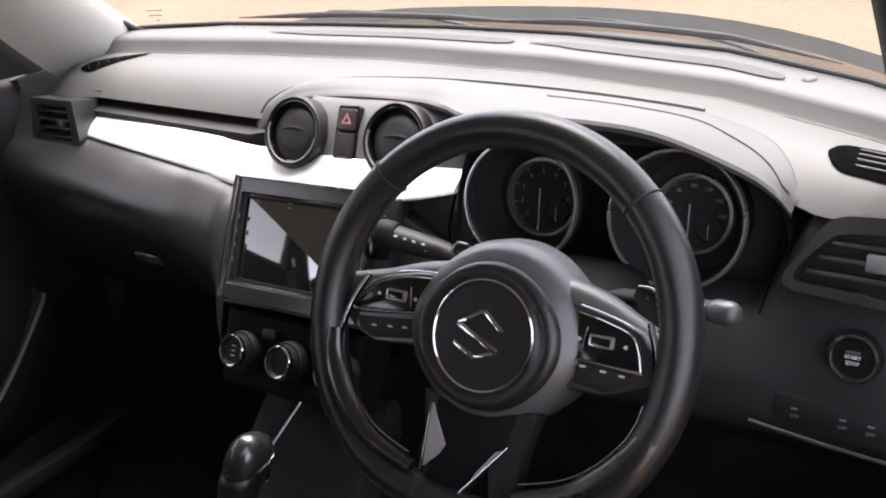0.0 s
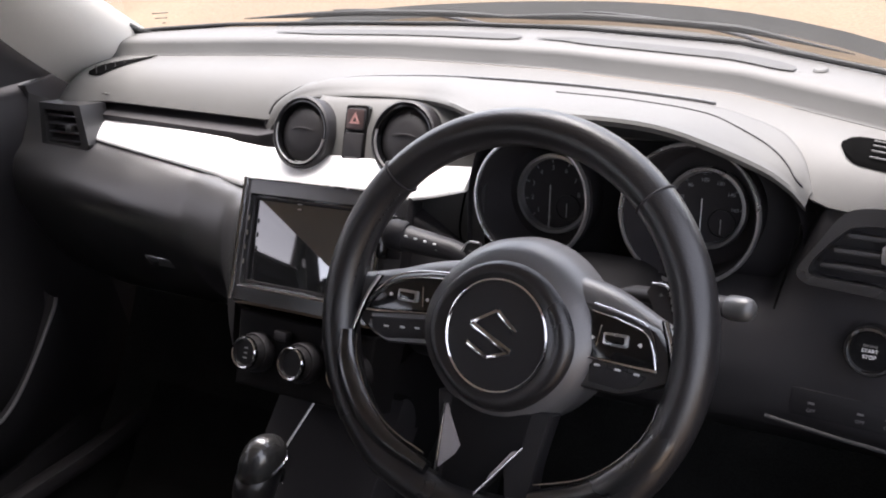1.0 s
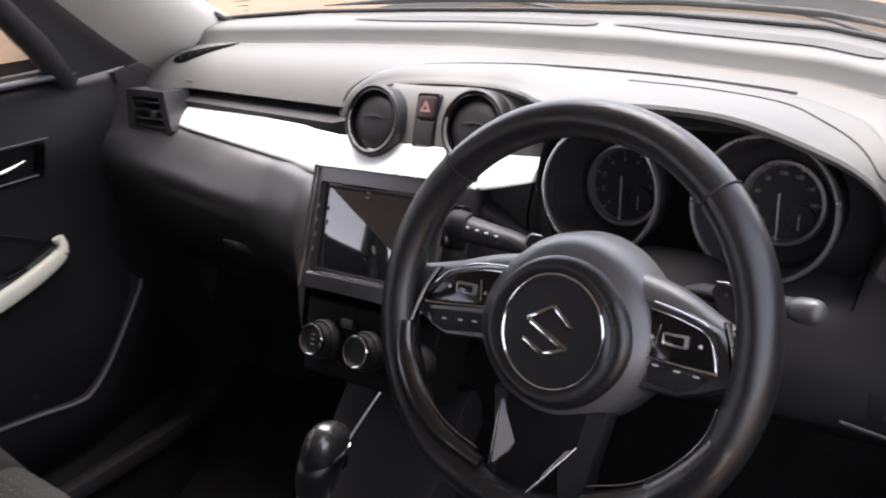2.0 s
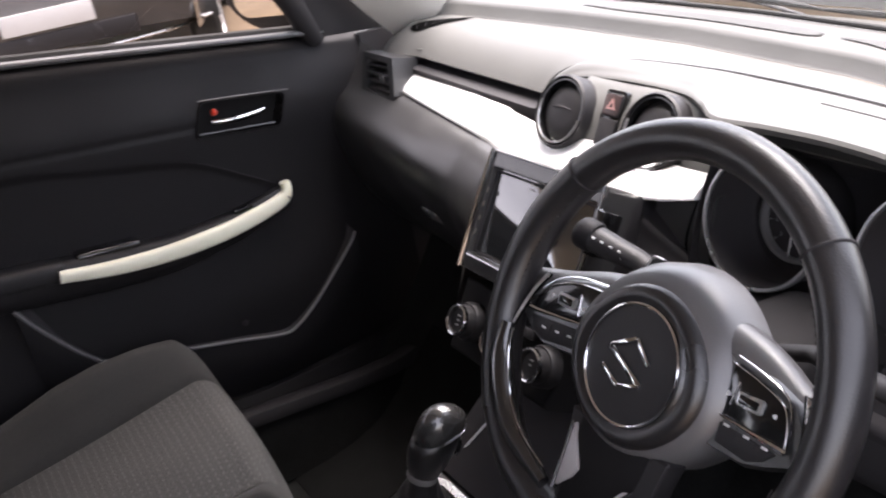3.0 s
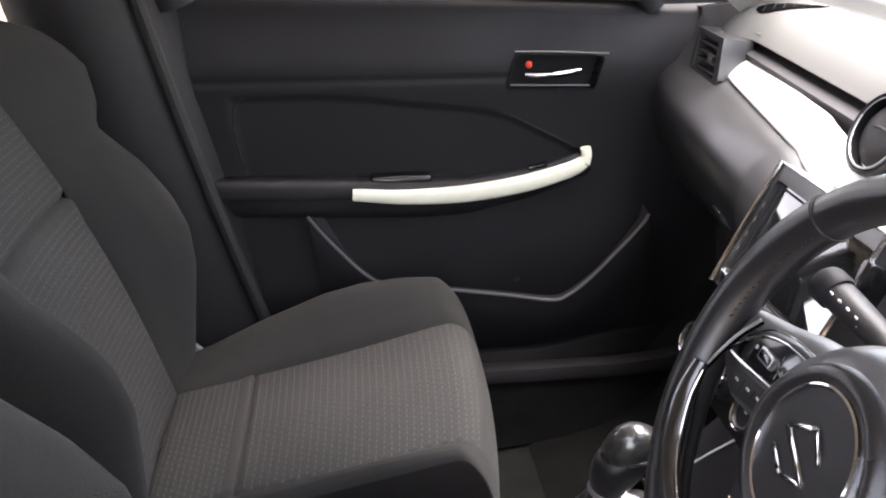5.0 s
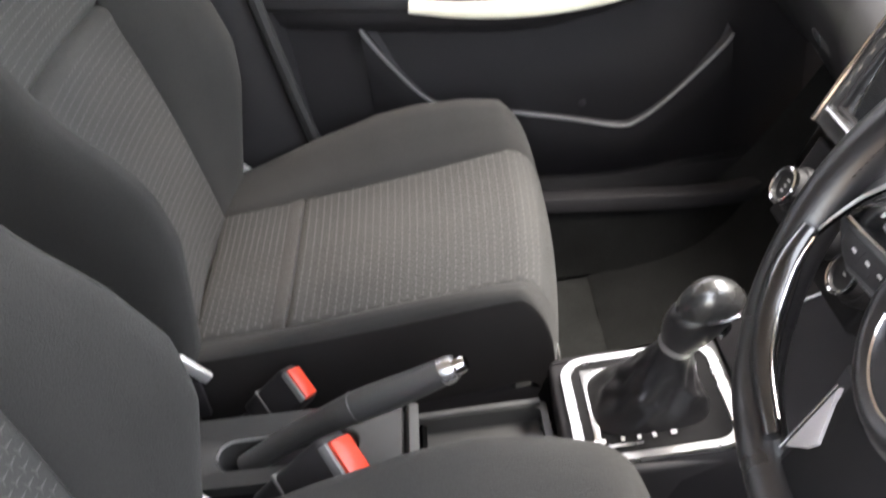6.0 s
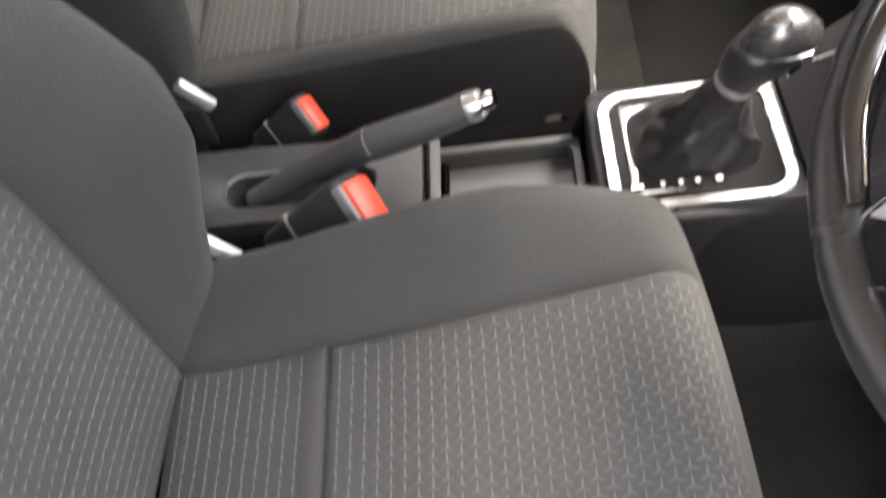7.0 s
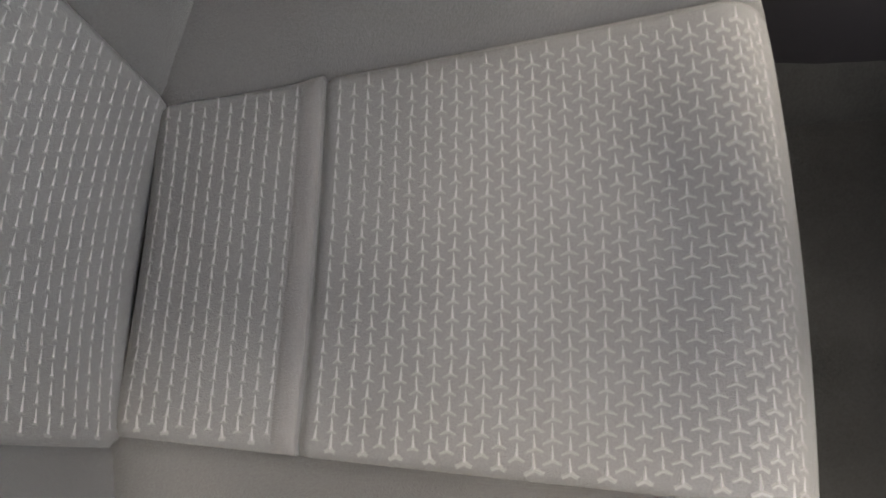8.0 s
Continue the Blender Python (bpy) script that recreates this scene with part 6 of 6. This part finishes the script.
        mid = (l + r) / 2 + Vector((0, -0.06, -0.01))
        rows.append([l, l.lerp(mid, 0.5) + Vector((0, -0.03, 0)), mid, r.lerp(mid, 0.5) + Vector((0, -0.03, 0)), r])
    part("back_shell", loft(rows), DARK, s, "dark back shell")
    # recliner plates at both sides
    for sx in (-1, 1):
        part("recliner", placed(box(0.010, 0.050, 0.016, bevel=0.003), Matrix.Translation((sx * 0.2435, -0.522, 0.490)) @ Matrix.Rotation(radians(-52), 4, "X")), METAL, s, "bare metal recliner plate")
        part("recliner_link", placed(box(0.01, 0.022, 0.06, bevel=0.003), Matrix.Translation((sx * 0.232, -0.535, 0.43))), METAL if inner < 0 else DARK, s)
    return s


seat(Matrix.Translation((0.375, 0, 0)), "charcoal cloth driver's seat with a pale woven pattern", -1)
CUSHION["length"] = 0.512
CUSHION["near"] = (0.176, 0.004)
CUSHION["far"] = (0.125, 0.040)
CUSHION["half_near"] = 0.222
CUSHION["low"] = 0.3
CUSHION["skew"] = 0.014
CUSHION["inner"] = [(0, 0.9), (0.3, 0.82), (0.45, 0.68), (0.6, 0.42), (0.75, 0.35), (1.1, 0.5)]
CUSHION["back"] = [(0, 0.012), (0.08, 0.035), (0.17, 0.060), (0.3, 0.098), (0.4, 0.116), (0.5, 0.116), (0.6, 0.105), (0.68, 0.088), (0.74, 0.078), (0.79, 0.098), (0.88, 0.115), (1, 0.10), (1.1, 0.05)]
CUSHION["crest"] = [(0, 0.014), (0.12, 0.030), (0.3, 0.058), (0.5, 0.080), (0.62, 0.082), (0.75, 0.073), (0.85, 0.058), (0.95, 0.040), (1.05, 0.022), (1.15, 0.012), (1.3, 0.006)]
seat(Matrix.Translation((-0.380, -0.078, -0.056)), "charcoal cloth passenger seat with a pale woven pattern", 1)


def buckle(p, face, stem, label, size=1.0):
    """p: middle of the release; face: the way along it; stem: the way out of the body's top."""
    y = Vector(face).normalized()
    z = Vector(stem)
    z = (z - y * z.dot(y)).normalized()
    b = thing("belt_buckle", axes(p, y.cross(z), y) @ Matrix.Scale(size, 4), label, "belt buckle", "belt buckles")
    part("body", placed(box(0.030, 0.050, 0.085, bevel=0.006, seg=3), Matrix.Translation((0, 0, -0.042))), PLASTIC, b)
    part("release", placed(box(0.022, 0.040, 0.010, bevel=0.003), Matrix.Translation((0, 0.002, 0.0015))), RED, b, "red release button")
    part("slot", placed(box(0.004, 0.040, 0.008, bevel=0.001), Matrix.Translation((0.0135, 0.002, 0.0005))), SILVER_GREY, b)
    part("stalk", placed(box(0.014, 0.030, 0.10, bevel=0.004), Matrix.Translation((0, -0.004, -0.125))), DARK, b)
    part("band", placed(box(0.032, 0.052, 0.003, bevel=0.001), Matrix.Translation((0, 0, -0.052))), SILVER_GREY, b)


buckle((0.115, -0.383, 0.507), (0.65, 0.45, -0.55), (0.15, 0.75, 0.60), "black belt buckle with a red release beside the driver's seat", 1.42)
buckle((-0.092, -0.465, 0.430), (0.60, 0.50, -0.60), (0.15, 0.75, 0.60), "black belt buckle with a red release beside the passenger seat")


# ---- centre console ----
def console():
    c = thing("centre_console", I4, "black plastic centre console between the seats", "centre console")
    # flanks, in the blacker door plastic to stand for the shade on them
    rows = []
    for k in range(40):
        y = -0.80 + 0.95 * k / 39
        zt = ip(y, [(-0.80, 0.40), (-0.62, 0.418), (-0.40, 0.408), (-0.352, 0.405), (-0.348, 0.362), (-0.19, 0.362), (-0.175, 0.418), (0.0, 0.428), (0.15, 0.46)])
        hw = ip(y, [(-0.80, 0.056), (-0.36, 0.060), (-0.34, 0.074), (-0.2, 0.080), (0.0, 0.092), (0.15, 0.096)])
        rows.append([(-hw - 0.012, y, 0.16), (-hw - 0.004, y, zt - 0.03), (-hw, y, zt - 0.006), (-hw + 0.004, y, zt)])
    part("flank", loft(rows), DOOR, c)
    part("flank", loft([[(-p[0], p[1], p[2]) for p in r] for r in rows]), DOOR, c)
    part("core", box(0.14, 0.94, 0.15, (0, -0.325, 0.265), 0.01), DARK, c)
    # rear deck with the handbrake slot
    out = round_rect(0.106, 0.315, 0.008)
    inn = [(x + 0.008, y + 0.0285) for x, y in round_rect(0.042, 0.158, 0.0195)]
    part("rear_deck", placed(frame_ring(out, inn, 0.03, 0.003, True, 0.05), axes((-0.008, -0.5025, 0.416), (1, 0, 0), (0, 1, -0.02))), DECK, c, "grey-black deck with a slot")
    pts = [Vector((x - 0.008, y - 0.5025, 0.4172)) for x, y in inn[12:23]]
    # silver line drawn for the highlight round the slot's rear end
    part("slot_glint", tube(pts, 0.0018, 6), SILVER, c)
    part("tail", placed(plate(round_rect(0.10, 0.13, 0.01), 0.05, 0.006, 3), axes((-0.008, -0.728, 0.412), (1, 0, 0), (0, 1, 0.05))), DECK, c)
    # black cup hollow in the deck's end, then a lower open tray
    part("deck_end", placed(plate(round_rect(0.104, 0.07, 0.008), 0.012, 0.003), axes((-0.008, -0.350, 0.378), (1, 0, 0), (0, 0.35, 0.94))), DECK, c, "grey end face of the deck")
    part("cup_hollow", placed(frame_ring(round_rect(0.064, 0.060, 0.006), round_rect(0.054, 0.050, 0.005), 0.006, 0.001, True, 0.005), axes((0.014, -0.3385, 0.388), (1, 0, 0), (0, 0.55, 0.83))), VOID, c, "black cup hollow")
    out = round_rect(0.150, 0.170, 0.006)
    inn = round_rect(0.132, 0.152, 0.010)
    part("tray", placed(frame_ring(out, inn, 0.02, 0.003, True, 0.022), axes((0.0, -0.262, 0.366), (1, 0, 0), (0, 1, 0))), DECK, c, "open storage tray")
    part("tray_rim", tube([(-0.071, -0.335, 0.3675), (-0.0715, -0.26, 0.3685), (-0.0725, -0.185, 0.3675)], 0.0055, 8, 0.7), DECK, c)
    # gear lever surround
    part("surround_base", placed(plate(round_rect(0.185, 0.20, 0.016), 0.12, 0.008, 3), axes((0.0, -0.072, 0.420), (1, 0, 0), (0, 1, 0.03))), PLASTIC, c, "black lever housing")
    out = round_rect(0.160, 0.176, 0.030, 10)
    inn = round_rect(0.141, 0.154, 0.022, 10)
    part("surround_ring", placed(frame_ring(out, inn, 0.006, 0.002, False, 0.004), axes((0.004, -0.072, 0.428), (1, 0, 0), (0, 1, 0.03))), SILVER, c, "satin silver surround")
    part("surround_floor", placed(plate(round_rect(0.146, 0.158, 0.012), 0.004, 0.0005), axes((0.004, -0.072, 0.4245), (1, 0, 0), (0, 1, 0.03))), SHROUD, c, "black gate plate")
    # silver plate added for the sky reflected in the gate's rear corner
    part("gate_glint", placed(plate([(-0.060, -0.066), (0.046, -0.066), (0.046, -0.060), (0.006, -0.058), (-0.030, -0.052), (-0.050, -0.020), (-0.060, -0.016)], 0.003, 0.0006), axes((0.004, -0.072, 0.4262), (1, 0, 0), (0, 1, 0.03))), SILVER, c, "silver plate for the reflection in the gate's rear corner")
    for y, ln in ((-0.134, 0.012), (-0.110, 0.004), (-0.093, 0.004), (-0.077, 0.004), (-0.057, 0.006)):
        part("gate_mark", box(0.0055, ln, 0.0006, (0.056, y, 0.4266 + 0.03 * (y + 0.134)), 0), PRINT, c)
    part("gate_line", box(0.003, 0.045, 0.0008, (0.064, -0.112, 0.4268), 0), SILVER, c)
    part("forward_panel", placed(plate([(-0.098, 0), (0.098, 0), (0.098, 0.22), (-0.098, 0.22)], 0.05, 0.008), axes((0, 0.022, 0.428), (1, 0, 0), (0, 0.80, 0.60))), DARK, c)
    part("trim_line", tube([(-0.0625, 0.055, 0.4545), (-0.05, 0.099, 0.4875), (-0.032, 0.1505, 0.526), (-0.026, 0.168, 0.539)], 0.0016, 8), SILVER, c, "thin silver line")


console()


def gear_lever():
    g = thing("gear_lever", I4, "automatic gear lever with a satin black knob and leather boot", "gear lever")
    a, b = Vector((-0.002, -0.072, 0.424)), Vector((0.032, -0.050, 0.529))
    sec = []
    for k in range(25):
        w = k / 24
        c = a.lerp(b, w)
        r = 0.036 * (1 - w) ** 1.1 + 0.0155
        row = []
        for j in range(64):
            t = 2 * math.pi * j / 64
            fold = 1 - abs(math.sin(2.5 * t + 3.5 * w))
            e = 1 + (0.16 * fold * fold - 0.06 + 0.05 * math.sin(9 * t - 12 * w)) * math.sin(math.pi * min(1.0, w * 1.05))
            q = abs(math.cos(t)) ** 4 + abs(math.sin(t)) ** 4
            sq = (1 - w) * q**-0.25 + w
            row.append(c + Vector((r * e * sq * math.cos(t), (1 + 0.22 * (1 - w)) * r * e * sq * math.sin(t), 0.004 * math.sin(5 * t + 15 * w) * (1 - w) * w * 4)))
        sec.append(row)
    part("boot", loft(sec, close_v=True), LEATHER, g, "creased black leather boot", 60)
    m = axes(b, (1, 0, -0.20), Vector((0.0, 0.93, -0.35)))
    part("collar", placed(lathe([(0.0160, -0.006), (0.0178, -0.003), (0.0178, 0.002), (0.0165, 0.005)], 32), m), SILVER, g, "silver neck ring")
    # knob: bulb with a domed cap that overhangs to the front
    prof = [(0.000, 0.0180), (0.010, 0.0225), (0.020, 0.0262), (0.030, 0.0288), (0.040, 0.0303), (0.050, 0.0312), (0.060, 0.0320), (0.068, 0.0318), (0.075, 0.0300), (0.082, 0.0262), (0.088, 0.0205), (0.092, 0.0130), (0.0935, 0.0060), (0.094, 0.0005)]

    def knob_row(z, r):
        lean = 0.007 * min(1.0, (z / 0.06) ** 2)
        tilt = 0.34 * max(0.0, 1 - abs(z - 0.060) / 0.034)
        return [Vector((r * math.cos(t) * ip(z, [(0, 0.90), (0.03, 0.72), (0.06, 0.66), (0.1, 0.66)]), r * math.sin(t) * (0.98 if math.sin(t) > 0 else 0.90) + lean, z + tilt * r * math.sin(t))) for t in [2 * math.pi * j / 44 for j in range(44)]]
    low = [knob_row(z, r) for z, r in prof if z <= 0.061]
    top = [knob_row(z, r) for z, r in prof if z >= 0.059]
    # shadow gap under the cap
    low[-1] = [Vector((p.x * 0.93, (p.y - 0.007) * 0.93 + 0.007, p.z - 0.0035)) for p in low[-1]]
    part("knob_lower", placed(loft(low, close_v=True), m), LEATHER, g, "leather lower knob", 60)
    part("knob_top", placed(loft([[p * 1.0 + Vector((0, 0, -0.002)) for p in low[-1]]] + top, close_v=True), m), KNOB, g, "satin dark knob cap", 60)
    ring = [Vector((0.0326 * math.cos(t) * 0.66, 0.0326 * math.sin(t) * (0.98 if math.sin(t) > 0 else 0.90) + 0.007, 0.0590 + 0.34 * 0.032 * math.sin(t))) for t in np.linspace(radians(-10), radians(48), 18)]
    part("knob_line", placed(tube(ring, 0.0013, 6), m), CHROME, g, "chrome line")
    part("release_button", placed(box(0.014, 0.012, 0.018, bevel=0.004), m @ Matrix.Translation((0.008, 0.028, 0.042))), GLOSS, g)
    part("button_line", placed(tube([(0.016, 0.027, 0.034), (0.010, 0.034, 0.040)], 0.0012, 6), m), CHROME, g, "chrome line")


gear_lever()


def handbrake():
    h = thing("handbrake", I4, "raised black handbrake lever with a silver button", "handbrake")
    pts = smooth_line([(0.0, -0.525, 0.398), (0.002, -0.46, 0.438), (0.005, -0.391, 0.470), (0.009, -0.335, 0.492), (0.012, -0.283, 0.514)], 30)
    part("grip", tube(pts, [0.0135 + 0.0035 * min(1, max(0, (k - 9) / 6)) - 0.0030 * max(0, (k - 20) / 9) for k in range(30)], 20, 1.05), GRIP, h, "moulded black grip")
    ring = pts[15]
    part("grip_seam", tube([ring + Vector((0.0172 * math.cos(t), -0.007 * math.sin(t), 0.0168 * math.sin(t))) for t in np.linspace(0, 2 * math.pi, 24, endpoint=False)], 0.0008, 6, closed=True, up=(0, 1, 0.4)), SILVER_GREY, h)
    d = (pts[-1] - pts[-3]).normalized()
    part("collar", tube([pts[-1] - d * 0.004, pts[-1] + d * 0.006, pts[-1] + d * 0.011], [0.0150, 0.0146, 0.0125], 20), SILVER, h, "silver end collar")
    part("button", tube([pts[-1] + d * 0.008, pts[-1] + d * 0.020, pts[-1] + d * 0.0235], [0.0095, 0.0095, 0.007], 16), CHROME, h, "bright push button")
    part("boot", placed(box(0.034, 0.13, 0.03, bevel=0.01, seg=3), Matrix.Translation((0.0, -0.465, 0.388)) @ Matrix.Rotation(radians(8), 4, "X")), DARK, h, "dark gaiter")


handbrake()


# ---- a car parked beside ----
def parked_car(m, paint, label):
    c = thing("parked_car", m, label, "car", "parked cars")
    L, Wd = 4.1, 1.75
    prof = [(-2.05, 0.42), (-2.0, 0.72), (-1.75, 0.95), (-1.3, 1.02), (-0.75, 1.42), (0.35, 1.48), (0.95, 1.08), (1.65, 0.92), (2.0, 0.74), (2.05, 0.42)]
    top = smooth_line([(x, 0, z) for x, z in prof], 60)
    rows = []
    for p in top:
        zt = p.z
        hw = 0.86 - 0.06 * (abs(p.x) / 2.05) ** 4
        up = hw - 0.22 * max(0.0, (zt - 0.95) / 0.5)
        zb = 0.24
        rows.append([(p.x, -hw + 0.06, zb), (p.x, -hw, zb + 0.10), (p.x, -hw - 0.01, 0.52), (p.x, -hw + 0.02, min(zt, 0.80)), (p.x, -up + 0.02, zt * 0.97), (p.x, -up * 0.6, zt), (p.x, up * 0.6, zt), (p.x, up - 0.02, zt * 0.97), (p.x, hw - 0.02, min(zt, 0.80)), (p.x, hw + 0.01, 0.52), (p.x, hw, zb + 0.10), (p.x, hw - 0.06, zb)])
    part("body", loft(rows), paint, c, "glossy painted bodywork", 25)
    for sy in (-1, 1):
        part("side_window", placed(plate([(-1.0, 0.0), (0.75, 0.0), (0.30, 0.36), (-0.70, 0.36)], 0.01, 0.004), axes((0, sy * 0.845, 1.0), (1, 0, 0), (0, -sy * 0.42, 1))), GLOSS, c, "dark window glass")
        part("sill_strip", tube([(-1.0, sy * 0.875, 0.30), (1.0, sy * 0.875, 0.30)], 0.02, 8), SILVER, c, "bright sill strip")
        for k, x in enumerate((-1.3, 1.28)):
            w = part("wheel", lathe([(0.20, -0.09), (0.30, -0.10), (0.325, -0.07), (0.325, 0.07), (0.30, 0.10), (0.225, 0.095), (0.215, 0.06)], 40), RUBBER, c, "black tyre")
            w.matrix_local = axes((x, sy * 0.80, 0.325), (1, 0, 0), (0, 0, -sy))
            part("rim", lathe([(0.226, 0.088), (0.218, 0.098), (0.205, 0.092), (0.195, 0.03), (0.0, 0.02)], 40), ALLOY, w, "silver alloy rim")
            for j in range(5):
                a = 2 * math.pi * j / 5
                part("rim_spoke", placed(box(0.20, 0.05, 0.03, (0.11, 0, 0.075), 0.01), Matrix.Rotation(a, 4, "Z")), ALLOY, w)
            part("arch", lathe([(0.36, -0.06), (0.37, 0.02), (0.345, 0.02)], 30, arc=(0, math.pi)), RUBBER, c).matrix_local = axes((x, sy * 0.855, 0.325), (1, 0, 0), (0, 0, 1))
    for sy in (-0.55, 0.55):
        part("headlamp", placed(box(0.10, 0.34, 0.12, bevel=0.03, seg=3), Matrix.Translation((1.92, sy, 0.70))), SCREEN, c, "clear headlamp")
        part("tail_lamp", placed(box(0.10, 0.26, 0.14, bevel=0.03, seg=3), Matrix.Translation((-1.95, sy, 0.80))), RED, c, "red tail lamp")
    part("number_plate", box(0.012, 0.52, 0.115, (2.075, 0, 0.575), 0.003), PRINT, c, "plain white number plate")
    part("bumper_lip", tube(smooth_line([(1.72, -0.86, 0.36), (1.98, -0.66, 0.36), (2.085, -0.25, 0.36), (2.085, 0.25, 0.36), (1.98, 0.66, 0.36), (1.72, 0.86, 0.36)], 40), 0.016, 8, 0.7), SILVER, c, "bright lower lip")
    part("lower_grille", box(0.03, 0.95, 0.10, (2.062, 0, 0.45), 0.01), DARK, c, "black lower grille")
    for sy in (-0.66, 0.66):
        part("fog_lamp", placed(lathe([(0.055, 0.0), (0.05, 0.02), (0.0, 0.03)], 24), axes((1.99, sy, 0.50), (0, 1, 0), (0, 0, 1))), PRINT, c, "round pale fog lamp")
    return c


parked_car(pose(-6.85, 1.11, -0.005, 0, 0, -20), PAINT2, "dark grey parked car with alloy wheels facing the yard")
parked_car(pose(-9.7, 5.1, -0.005, 0, 0, 90), PAINT3, "blue-purple parked car standing further off")
